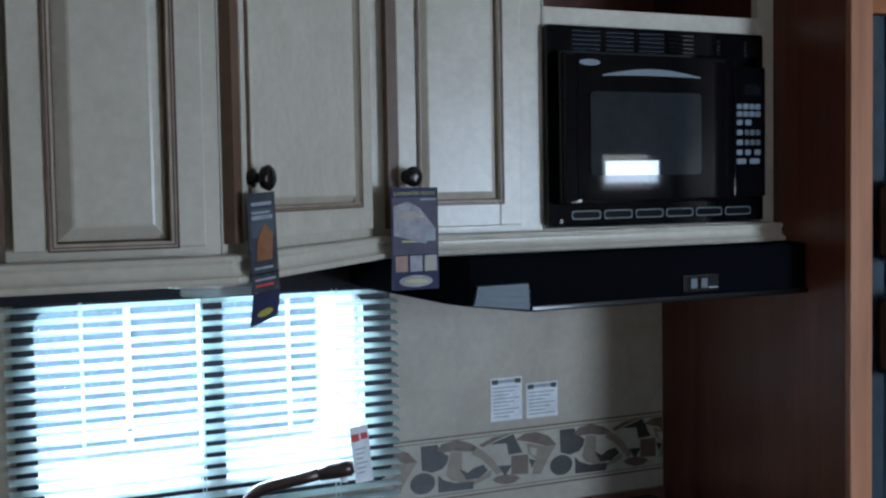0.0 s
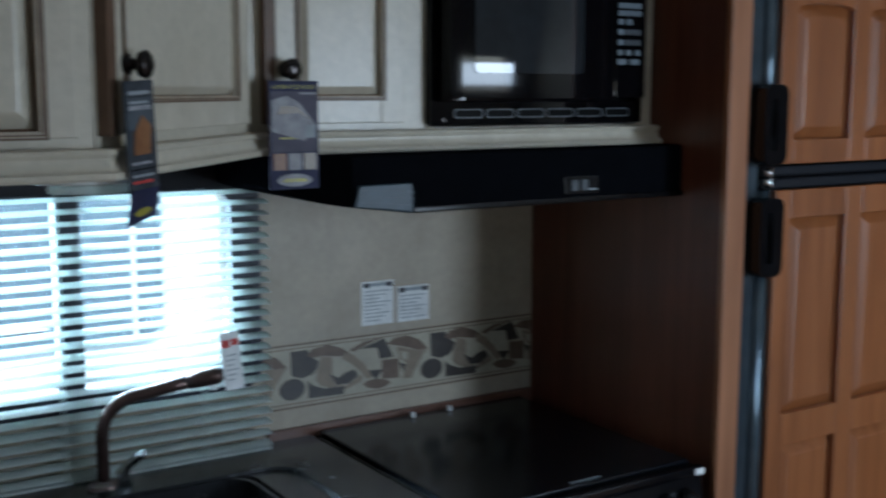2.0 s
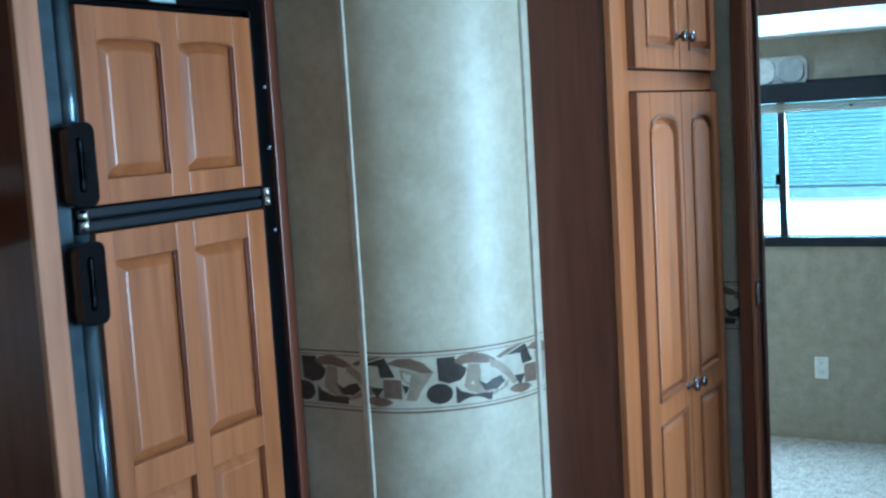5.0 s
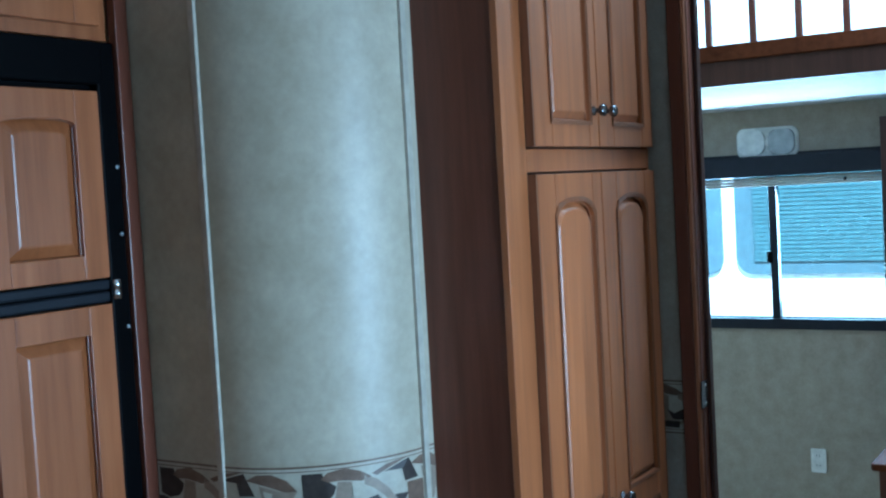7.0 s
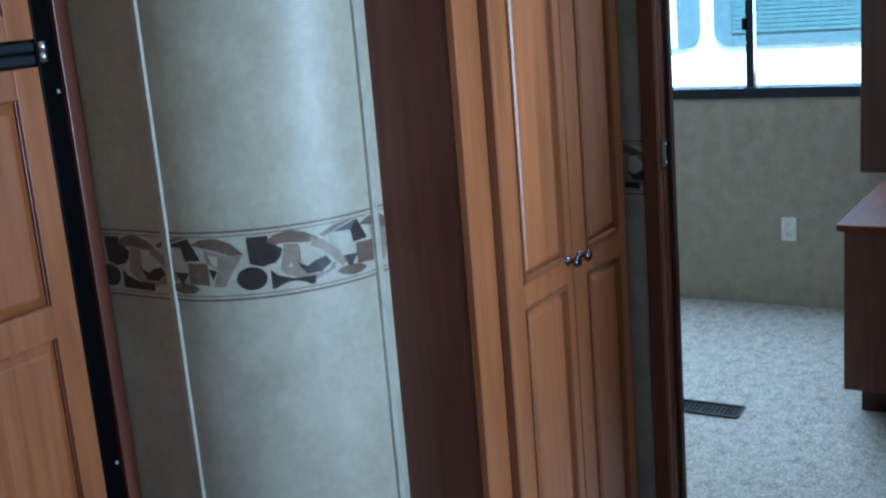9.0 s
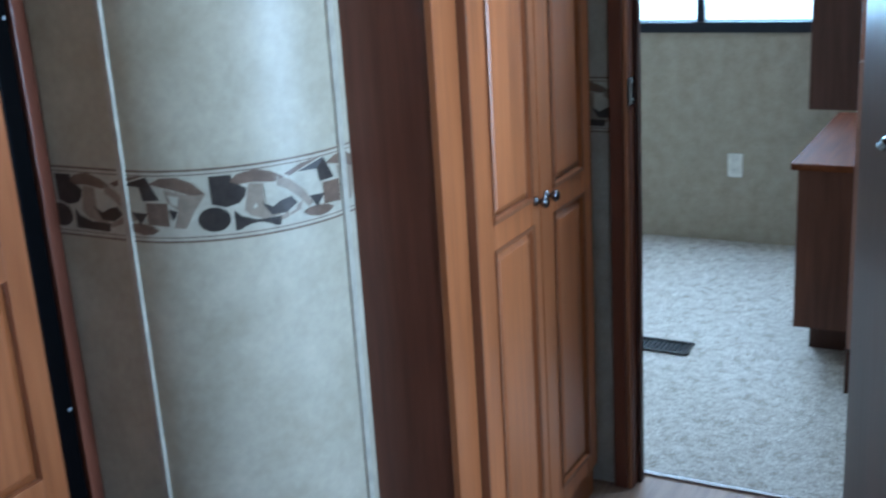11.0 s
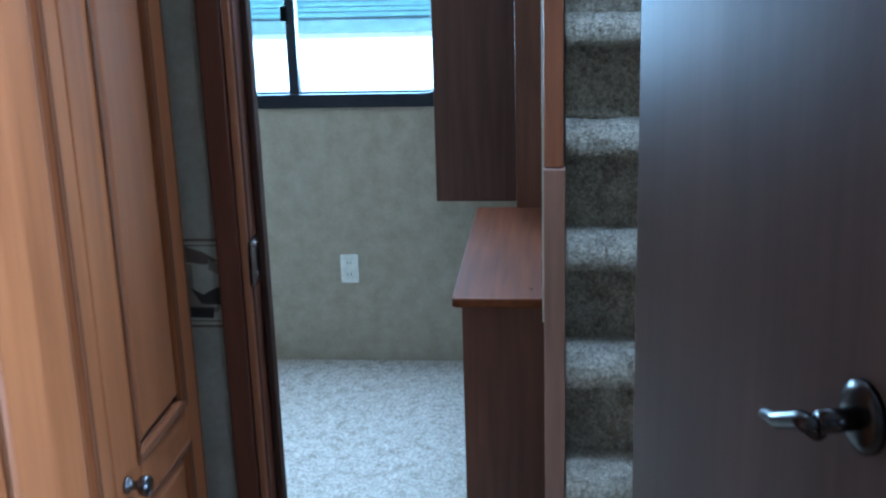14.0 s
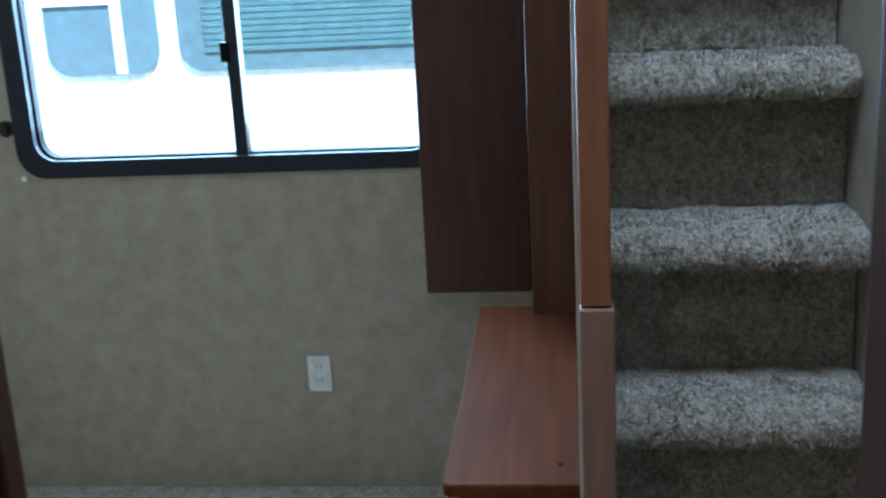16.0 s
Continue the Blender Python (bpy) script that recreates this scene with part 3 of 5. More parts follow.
# doorway jamb with strike plate
jamb = thing("door_frame_1", (2.31, -1.33, 0), "dark reddish wood door casing with a bronze strike plate", "door frame", kind="structure")
part("casing", box(2.278, 2.296, -1.337, -1.303, 0, 2.45, 0.003), PANEL, jamb)
part("jamb", box(2.288, 2.352, -1.352, -1.3375, 0, 2.45, 0.002), PANEL, jamb)
part("bead", box(2.279, 2.2875, -1.349, -1.3385, 0, 2.45, 0.002), TRIM, jamb, "lighter wood bead")
part("stop", box(2.320, 2.345, -1.362, -1.3525, 0, 2.45, 0.002), PANEL_DK, jamb)
strike = part("strike_plate", box(2.274, 2.316, -1.3545, -1.3515, 1.012, 1.078, 0.001), BRONZE, jamb)
part("screw", tube([(2.300, -1.3545, 1.068), (2.300, -1.356, 1.068)], 0.004, 8), CHROME, strike)
part("screw", tube([(2.300, -1.3545, 1.024), (2.300, -1.356, 1.024)], 0.004, 8), CHROME, strike)
hinge_side = thing("door_frame_2", (2.31, -1.90, 0), "dark wood door casing on the hinge side", "door frame", kind="structure")
part("casing", box(2.205, 2.224, -1.99, -1.930, 0, 2.45, 0.003), PANEL_DK, hinge_side)
part("jamb", box(2.212, 2.272, -1.9255, -1.908, 0, 2.45, 0.002), PANEL_DK, hinge_side)
structure("door_frame_3", box(2.202, 2.2245, -2.272, -2.0, 0, 2.2, 0.003), ESPRESSO, "dark espresso panel on the hall wall", "wall panel")
structure("trim_threshold", box(2.366, 2.384, -1.90, -1.34, 0.0, 0.006, 0.002), GLAZE, "thin dark strip where vinyl meets carpet", "trim")

# ---------------------------------------------------------------- kitchen things
# upper cabinets: deep one, angled one, shallow one with the microwave
ZB, ZT = 1.486, 2.25


def cream_cabinet(name, footprint, label, z0=ZB):
    xs = [p[0] for p in footprint]
    ys = [p[1] for p in footprint]
    cab = thing(name, (sum(xs) / len(xs), sum(ys) / len(ys), z0), label, "wall cabinet")
    part("body", prism(footprint, ZT - z0, Matrix.Translation((0, 0, z0)), None, 0.0015), CREAM, cab)
    return cab


deep = cream_cabinet("deep_wall_cabinet", [(-0.930, -0.751), (-0.677, -0.751), (-0.677, -0.001), (-0.930, -0.001)], "cream glazed wall cabinet with a raised panel door", 1.492)
framed_door(deep, facing_south(-0.922, -0.752, 1.532), 0.222, 0.72, [(0.047, 0.180, 0.008, 0.66, 0)], CREAM, CREAM, GLAZE, 0.018, 0.003, 0.022, outline=0.008)
part("door_edge", box(-0.946, -0.9305, -0.770, -0.745, 1.54, 2.24), GLAZE, deep, "dark glazed door edge")
corner = cream_cabinet("angled_wall_cabinet", [(-0.676, -0.751), (-0.334, -0.392), (-0.334, -0.001), (-0.676, -0.001)], "cream angled corner cabinet with brown glazed door edges", 1.492)
ang = math.atan2(0.359, 0.342)
mang = Matrix.Translation((-0.676, -0.751, 0)) @ Matrix.Rotation(ang, 4, "Z") @ facing_south(0.024, -0.001, 1.535)
framed_door(corner, mang, 0.430, 0.72, [(0.018, 0.375, 0.042, 0.66, 0)], CREAM, CREAM, GLAZE_SOFT, 0.018, 0.002, 0.014, outline=0.006)
part("door_edge", prism([(-0.020, -0.002), (-0.0005, -0.002), (-0.0005, 0.72), (-0.020, 0.72)], 0.016, mang), GLAZE, corner, "dark glazed door edge")
shallow = cream_cabinet("microwave_cabinet", [(-0.333, -0.379), (0.0, -0.379), (0.0, -0.001), (-0.333, -0.001)], "cream wall cabinet beside the microwave niche", 1.492)
framed_door(shallow, facing_south(-0.288, -0.380, 1.532), 0.234, 0.72, [(0.042, 0.191, 0.044, 0.66, 0)], CREAM, CREAM, GLAZE_SOFT, 0.018, 0.003, 0.016, outline=0.006)
part("door_edge", prism([(-0.306, 1.532), (-0.2885, 1.532), (-0.2885, 2.25), (-0.306, 2.25)], 0.019, facing_south(0, -0.3795, 0)), GLAZE, shallow, "dark glazed door edge")
niche = thing("niche_cabinet", (0.26, -0.2, 1.492), "cream face frame around microwave niche and open shelf", "wall cabinet")
nb = bmesh.new()
for a in ((0.0005, 0.004, 1.493, ZT), (0.486, 0.524, 1.493, ZT), (0.004, 0.486, 1.493, 1.523), (0.004, 0.486, 1.886, 1.918), (0.004, 0.486, 2.15, ZT)):
    box(a[0], a[1], -0.381, -0.36, a[2], a[3], 0.0015, nb)
part("face_frame", nb, CREAM, niche)
ns = bmesh.new()
box(0.001, 0.523, -0.02, -0.002, 1.5, ZT, 0, ns)
box(0.004, 0.020, -0.36, -0.02, 1.5, ZT, 0, ns)
box(0.500, 0.523, -0.36, -0.02, 1.5, ZT, 0, ns)
box(0.004, 0.523, -0.36, -0.02, 1.886, 1.917, 0, ns)
box(0.004, 0.523, -0.36, -0.02, 1.495, 1.523, 0, ns)
box(0.004, 0.523, -0.36, -0.02, 2.22, 2.25, 0, ns)
part("carcass", ns, PANEL, niche, "brown wood interior")
# moulding along the bottom of the upper cabinets
mould = bmesh.new()
path = [Vector(p) for p in ((-0.945, -0.10), (-0.945, -0.766), (-0.669, -0.766), (-0.327, -0.402), (0.524, -0.402))]
cove = [(-0.030, 0.0), (0.012, 0.0), (0.014, 0.003), (0.013, 0.008)] + [(0.012 - 0.011 * math.sin(radians(90 * k / 6)), 0.009 + 0.016 * (1 - math.cos(radians(90 * k / 6)))) for k in range(7)] + [(0.003, 0.027), (0.005, 0.030), (0.004, 0.034), (0.0, 0.036), (-0.030, 0.036)]
sections = []
for i, p in enumerate(path):
    before = (p - path[i - 1]).normalized() if i else (path[1] - p).normalized()
    after = (path[i + 1] - p).normalized() if i < len(path) - 1 else before
    na, nb = Vector((before.y, -before.x)), Vector((after.y, -after.x))
    if i == 0 or i == len(path) - 1:
        na = nb = Vector((after.y, -after.x))
    side = (na + nb) / (1 + na.dot(nb))
    sections.append([mould.verts.new((p.x + side.x * o, p.y + side.y * o, 1.4835 + z)) for o, z in cove])
for sa, sb in zip(sections, sections[1:]):
    for k in range(len(cove)):
        mould.faces.new((sa[k], sa[(k + 1) % len(cove)], sb[(k + 1) % len(cove)], sb[k]))
mould.faces.new(sections[0])
mould.faces.new(sections[-1][::-1])
solid("cabinet_moulding", mould, CREAM, "cream cove moulding along the bottom of the wall cabinets", "moulding")
for cab, p, d in ((corner, mang @ Vector((0.020, 0.080, 0.018)), Vector((math.sin(ang), -math.cos(ang), 0))), (shallow, Vector((-0.272, -0.398, 1.618)), Vector((0, -1, 0)))):
    knob(cab, p, d, 0.017, BRONZE)

# leaflets hanging from the knobs


def leaflet(name, m, w, h, label, tilt=0):
    root = thing(name, m @ Vector((w / 2, 0, 0)), label, "leaflet")
    part("sheet", prism([(0, 0), (w, 0), (w, h), (0, h)], 0.0012, m), PH_C if w > 0.06 else PH_B, root)
    return root


mt2 = facing_south(-0.318, -0.434, 1.432)
lf = leaflet("leaflet", mt2, 0.084, 0.168, "glossy blue and silver folded product leaflet on a cabinet knob")
part("photo", prism([(0.004, 0.09), (0.06, 0.075), (0.08, 0.098), (0.05, 0.135), (0.03, 0.145), (0.004, 0.138)], 0.001, mt2 @ Matrix.Translation((0, 0, 0.0016))), PH_D, lf)
part("panel", prism([(0.002, 0.058), (0.082, 0.058), (0.082, 0.152), (0.002, 0.152)], 0.0003, mt2 @ Matrix.Translation((0, 0, 0.0013))), plain("leaflet_lilac", (0.10, 0.095, 0.125), 0.5, 0, 0.1), lf)
lettering("title", "LAMINATED ROOF", 0.074, mt2 @ Matrix.Translation((0.005, 0.1555, 0.0018)), PH_Y, lf, "yellow capital letters")
part("caption_bar", prism([(0.052, 0.147), (0.080, 0.147), (0.080, 0.150), (0.052, 0.150)], 0.0005, mt2 @ Matrix.Translation((0, 0, 0.0018))), PH_D, lf)
part("caption_bar", prism([(0.018, 0.078), (0.058, 0.078), (0.058, 0.081), (0.018, 0.081)], 0.0005, mt2 @ Matrix.Translation((0, 0, 0.0018))), PH_Y, lf)
part("small_photo", prism([(0.060, 0.080), (0.078, 0.080), (0.078, 0.100), (0.060, 0.100)], 0.0005, mt2 @ Matrix.Translation((0, 0, 0.0026))), GREYINK, lf)
part("photo_shade", prism([(0.012, 0.116), (0.050, 0.118), (0.070, 0.108), (0.048, 0.128), (0.020, 0.130)], 0.0004, mt2 @ Matrix.Translation((0, 0, 0.0027))), BD_TAN, lf)
for i, mtl in enumerate((PH_A, PH_D, BD_TAN)):
    part("picture", prism([(0.006 + i * 0.026, 0.030), (0.028 + i * 0.026, 0.030), (0.028 + i * 0.026, 0.056), (0.006 + i * 0.026, 0.056)], 0.0006, mt2 @ Matrix.Translation((0, 0, 0.0016))), mtl, lf)
part("badge", prism([(0.042 + 0.030 * math.cos(a), 0.014 + 0.010 * math.sin(a)) for a in [k * math.pi / 9 for k in range(18)]], 0.0006, mt2 @ Matrix.Translation((0, 0, 0.0016))), PH_D, lf)
part("badge_stripe", prism([(0.020, 0.011), (0.064, 0.011), (0.058, 0.017), (0.026, 0.017)], 0.0006, mt2 @ Matrix.Translation((0, 0, 0.0024))), PH_Y, lf)
nk = Vector((math.sin(ang), -math.cos(ang), 0))
k1 = mang @ Vector((0.018, 0.080, 0.03))
mt1 = Matrix.Translation(k1 + nk * 0.008 + Vector((-0.0, 0, -0.19))) @ Matrix.Rotation(ang * 0.75, 4, "Z") @ Matrix.Rotation(radians(-3), 4, "Y") @ facing_south(-0.028, 0, 0) @ Matrix.Translation((0, 0.046, 0)) @ Matrix.Diagonal((1, 0.73, 1, 1))
lf2 = leaflet("leaflet", mt1, 0.055, 0.172, "dark folded leaflet with an orange picture on a cabinet knob")
part("photo", prism([(0.012, 0.055), (0.042, 0.055), (0.046, 0.10), (0.030, 0.118), (0.014, 0.09)], 0.0008, mt1 @ Matrix.Translation((0, 0, 0.0016))), PH_A, lf2)
part("photo_sky", prism([(0.004, 0.095), (0.051, 0.095), (0.051, 0.145), (0.004, 0.145)], 0.0004, mt1 @ Matrix.Translation((0, 0, 0.0014))), plain("leaflet_blue_grey", (0.085, 0.10, 0.115), 0.5, 0, 0.1), lf2)
for k, (va, vb, mm) in enumerate(((0.150, 0.156, GREYINK), (0.136, 0.140, GREYINK), (0.126, 0.133, PH_D), (0.040, 0.044, PH_D), (0.020, 0.024, GREYINK), (0.010, 0.014, RED))):
    part("print_bar", prism([(0.006, va), (0.046 - 0.004 * (k % 2), va), (0.046 - 0.004 * (k % 2), vb), (0.006, vb)], 0.0004, mt1 @ Matrix.Translation((0, 0, 0.0024))), mm, lf2)
part("fold", box(0, 0.055, 0.031, 0.033, 0.0012, 0.0022), BLACK_M, lf2).data.transform(Matrix.Translation(-ORIG[lf2.name]) @ mt1 @ Matrix.Translation(ORIG[lf2.name]))
mt1b = mt1 @ Matrix.Translation((0.003, -0.002, 0)) @ Matrix.Rotation(radians(8), 4, "Z") @ Matrix.Rotation(radians(14), 4, "X") @ Matrix.Translation((0, -0.062, 0))
part("lower_fold", prism([(0, 0), (0.055, 0.004), (0.055, 0.062), (0, 0.062)], 0.0012, mt1b), PH_C, lf2)
part("badge", prism([(0.026 + 0.016 * math.cos(a), 0.020 + 0.007 * math.sin(a)) for a in [k * math.pi / 7 for k in range(14)]], 0.0006, mt1b @ Matrix.Translation((0, 0, 0.0016))), PH_Y, lf2)

# microwave
KEY = plain("grey_keypad", (0.125, 0.155, 0.18), 0.4)
KEY_DIM = plain("dark_keypad", (0.055, 0.065, 0.075), 0.4)
mw = thing("microwave", (0.243, -0.2, 1.525), "black built-in microwave oven with a trim kit in its niche", "microwave")
part("trim_frame", ring_frame(rounded_rect(0.0, 0.484, 1.526, 1.884, 0.006), rounded_rect(0.014, 0.470, 1.5655, 1.838, 0.004), 0.016, facing_south(0, -0.380, 0)), MWBLACK, mw)
part("body", box(0.012, 0.474, -0.378, -0.05, 1.535, 1.876, 0.002), BLACK_M, mw)
part("door", box(0.014, 0.395, -0.420, -0.394, 1.566, 1.838, 0.006), MWBLACK, mw)
part("window", prism(rounded_rect(0.074, 0.316, 1.616, 1.766, 0.008), 0.003, facing_south(0, -0.4195, 0)), plain("microwave_window", (0.020, 0.024, 0.028), 0.02, 0, 0.6, smear=0.15), mw, "smoked glass door window")
part("handle_bar", box(0.016, 0.044, -0.432, -0.4205, 1.570, 1.834, 0.005), MWBLACK, mw)
# Crescent of lighter grey: the reflection along the finger pull, put into the colour.
arcs = [(0.100 + 0.215 * k / 12, 1.796 + 0.012 * math.sin(math.pi * k / 12)) for k in range(13)]
part("grip_recess_sheen", prism(arcs + [(0.10 + 0.215 * k / 12, 1.794 + 0.002 * math.sin(math.pi * k / 12)) for k in range(12, -1, -1)], 0.002, facing_south(0, -0.4203, 0)), KEY, mw, "curved finger pull with its reflection put in as grey")
part("badge", prism([(0.074 + 0.022 * math.cos(t), 1.817 + 0.006 * math.sin(t)) for t in [k * math.pi / 8 for k in range(16)]], 0.001, facing_south(0, -0.4203, 0)), KEY, mw)
ctl = part("control_panel", box(0.3965, 0.474, -0.417, -0.394, 1.572, 1.820, 0.004), MWBLACK, mw)
part("display", box(0.420, 0.462, -0.4185, -0.4165, 1.766, 1.785), BLACK_G, ctl)
for z, cells in ((1.749, ((0, 1), (1, 1), (2, 1), (3, 1))), (1.735, ((0, 1), (1, 1), (2, 1), (3, 1))), (1.719, ((0, 1.1), (1.4, 1.1))), (1.700, ((0, 1.1), (1.3, -0.8), (2.2, -0.8), (3.1, -0.8))), (1.681, ((0, 1.1), (1.3, -0.8), (2.2, -0.8), (3.1, -0.8))), (1.662, ((0, 1), (1.4, 1), (2.9, 1.1))), (1.645, ((0, 1.7), (2.1, 1.8)))):
    for c, w in cells:
        x = 0.402 + c * 0.0148
        part("key", prism(rounded_rect(x, x + abs(w) * 0.0132, z - 0.0105, z, 0.003, 2), 0.002, facing_south(0, -0.4167, 0)), KEY if w > 0 else KEY_DIM, ctl)
for c, (x, w) in enumerate(((0.052, 0.060), (0.124, 0.060), (0.195, 0.056), (0.262, 0.056), (0.372, 0.008), (0.438, 0.005))):
    for r in range(5 if c < 4 else 4):
        z = 1.844 + r * 0.0078
        part("vent_slot", box(x, x + w, -0.3966, -0.3955, z, z + 0.0034, 0.0005), BLACK_M, mw)
        # Lips turn to pale steel from mid fourth column: light from the right, painted in.
        part("vent_lip_glint", box(x + (w * 0.55 if c == 3 else 0), x + w, -0.3990, -0.3955, z - 0.0016, z - 0.0002, 0.0004), FRIDGE_FRAME if c < 3 else STEEL, mw)
for c in range(6):
    x = 0.050 + c * 0.0685
    slot = rounded_rect(x, x + 0.058, 1.5395, 1.5515, 0.005, 3)
    part("lower_vent", prism(slot, 0.0008, facing_south(0, -0.3956, 0)), BLACK_M, mw)
    part("vent_rim", ring_frame(rounded_rect(x - 0.002, x + 0.060, 1.5375, 1.5535, 0.006, 3), slot, 0.002, facing_south(0, -0.3956, 0)), KEY_DIM, mw)
part("latch_tab", box(0.034, 0.054, -0.424, -0.4195, 1.569, 1.574, 0.001), PAPER, mw)
part("trim_screw", tube([(0.026, -0.396, 1.535), (0.026, -0.398, 1.535)], 0.004, 10), BRONZE, mw)

# range hood
hood = thing("range_hood", (0.13, -0.24, 1.387), "black range hood with rocker switches and a frosted lamp lens", "range hood")
hprof = [(-0.272, 1.4835), (0.523, 1.4835), (0.523, 1.387), (-0.09, 1.387), (-0.225, 1.405), (-0.272, 1.420)]
hb_ = bmesh.new()
prism(hprof, 0.462, facing_south(0, -0.012, 0), hb_, 0.006)
bmesh.ops.bisect_plane(hb_, geom=hb_.verts[:] + hb_.edges[:] + hb_.faces[:], plane_co=(-0.195, -0.474, 0), plane_no=(-0.074, -0.055, 0), clear_outer=True)
bmesh.ops.holes_fill(hb_, edges=[e for e in hb_.edges if e.is_boundary])
part("body", hb_, HOODM, hood)
part("front_lip", box(-0.085, 0.521, -0.482, -0.4745, 1.387, 1.398, 0.003), BLACK, hood)
lensb = prism([(-0.194, 1.402), (-0.086, 1.389), (-0.088, 1.437), (-0.186, 1.436)], 0.006, facing_south(0, -0.475, 0), None, 0.002)
part("lamp_lens", lensb, LENSM, hood, "frosted grey lamp lens")
for k in range(3):
    part("lens_rib", prism([(-0.188, 1.407 + k * 0.010), (-0.087, 1.398 + k * 0.011), (-0.087, 1.401 + k * 0.011), (-0.188, 1.410 + k * 0.010)], 0.002, facing_south(0, -0.4812, 0)), LENSM, hood)
for x in (0.245, 0.268):
    part("rocker_switch", box(x, x + 0.016, -0.4815, -0.4775, 1.408, 1.428, 0.002), KEY_DIM, hood)
part("switch_plate", box(0.232, 0.312, -0.4775, -0.4745, 1.402, 1.434, 0.002), BLACK, hood)
part("switch_label", box(0.288, 0.308, -0.4785, -0.4776, 1.408, 1.411), GREYINK, hood)

# notices on the wall
for x0, x1, z0, z1 in ((0.081, 0.158, 1.096, 1.189), (0.168, 0.247, 1.095, 1.172)):
    nt_ = thing("warning_notice", ((x0 + x1) / 2, 0, z0), "white paper safety notice with a black heading bar", "notice", "notices above the stove")
    part("sheet", box(x0, x1, -0.0016, -0.0004, z0, z1), PAPER, nt_)
    part("heading_bar", box(x0 + 0.003, x1 - 0.003, -0.0026, -0.0018, z1 - 0.011, z1 - 0.004), GREYINK, nt_)
    for xx in (x0 + 0.004, x1 - 0.018):
        part("mark", box(xx, xx + 0.014, -0.0034, -0.0027, z1 - 0.013, z1 - 0.003), INK, nt_)
    for k in range(9):
        zz = z1 - 0.020 - k * 0.0078
        if zz > z0 + 0.006:
            part("text_line", box(x0 + 0.006, x1 - 0.008 - 0.012 * ((k * 7) % 3), -0.0024, -0.0018, zz - 0.0022, zz), GREYINK, nt_)

# window and blind over the sink
kw = thing("window_1", (-0.53, 0.03, 1.035), "dark framed sliding window over the kitchen sink", "window", kind="structure")
part("window_frame", ring_frame(rounded_rect(-0.875, -0.150, 1.000, 1.43, 0.05), rounded_rect(-0.838, -0.210, 1.045, 1.395, 0.035), 0.03, facing_south(0, 0.018, 0)), WINFRAME, kw)
part("mullion", box(-0.538, -0.494, -0.008, 0.03, 1.036, 1.40, 0.003), WINFRAME, kw)
for a, b in ((-0.838, -0.538), (-0.494, -0.210)):
    g = part("pane", box(a, b, 0.022, 0.026, 1.04, 1.397), GLASS, kw)
    g.visible_shadow = False
blind = thing("venetian_blind", (-0.52, -0.035, 0.885), "white venetian blind lowered over the kitchen window", "blind")
part("head_rail", box(-0.89, -0.15, -0.058, -0.020, 1.425, 1.460, 0.002), BLINDM, blind)
bm_s = bmesh.new()
cross = [(-0.0125 + 0.025 * k / 6, 0.0016 * math.sin(math.pi * k / 6)) for k in range(7)]
prism(cross + [(y, z - 0.0007) for y, z in cross[::-1]], 0.742, Matrix(((0, 0, 1, -0.371), (1, 0, 0, 0), (0, 1, 0, 0), (0, 0, 0, 1))), bm_s)
slat_me = finish("slat", bm_s, BLINDM, (0, 0, 0))
rng_slat = random.Random(3)
for k in range(25):
    z = 1.418 - k * 0.0217
    s = new("slat", slat_me)
    s.parent = blind
    s.matrix_local = Matrix.Translation((0.0, -0.004, z - 0.885)) @ Matrix.Rotation(radians(15 + rng_slat.uniform(-2, 2)), 4, "X") @ Matrix.Rotation(radians(rng_slat.uniform(-0.12, 0.12)), 4, "Y")
part("bottom_rail", box(-0.89, -0.15, -0.052, -0.027, 0.876, 0.890, 0.003), BLINDM, blind)
for x in (-0.76, -0.545, -0.28):
    for y in (-0.0525, -0.0255):
        part("ladder_cord", tube([(x, y, 0.885), (x, y, 1.43)], 0.0010, 5), BLINDM, blind)
# Near-black strip from the left cabinet end to the hood, above the blind.
solid("valance", box(-0.93, -0.100, -0.105, -0.085, 1.410, 1.4835, 0.002), VALANCEM, "black strip under the wall cabinets over the window", "valance")
lampu = thing("under_cabinet_lamp", (-0.60, -0.62, 1.462), "white plastic lamp under the wall cabinet", "lamp")
part("housing", prism([(-0.665 + 0.07 * math.cos(a), -0.69 + 0.042 * math.sin(a)) for a in [k * math.pi / 12 for k in range(24)]], 0.016, Matrix.Translation((0, 0, 1.476)), None, 0.003), WHITE, lampu)
part("lens", prism([(-0.665 + 0.052 * math.cos(a), -0.69 + 0.03 * math.sin(a)) for a in [k * math.pi / 12 for k in range(24)]], 0.010, Matrix.Translation((0, 0, 1.464)), None, 0.003), BLINDM, lampu, "milky translucent lens")

# counter, sink, faucet
ct = ring_frame(rounded_rect(-1.9, -0.045, -0.60, -0.012, 0.004), rounded_rect(-0.615, -0.245, -0.50, -0.16, 0.04), 0.03, Matrix.Translation((0, 0, 0.855)))
top_ = thing("countertop", (-0.97, -0.3, 0.855), "dark speckled laminate kitchen countertop", "countertop")
part("slab", ct, COUNTER, top_)
part("front_edge", box(-1.9, -0.045, -0.612, -0.6005, 0.850, 0.886, 0.004), COUNTER, top_)
sp_ = thing("splash_strip", (0.1, -0.006, 0.885), "brown wood strip between counter and wall", "splashback", kind="structure")
part("strip", box(-0.14, 0.524, -0.012, -0.002, 0.872, 0.905, 0.002), SPLASH, sp_)
base = thing("base_cabinet", (-1.0, -0.3, 0.0), "cream base cabinet under the kitchen counter", "base cabinet")
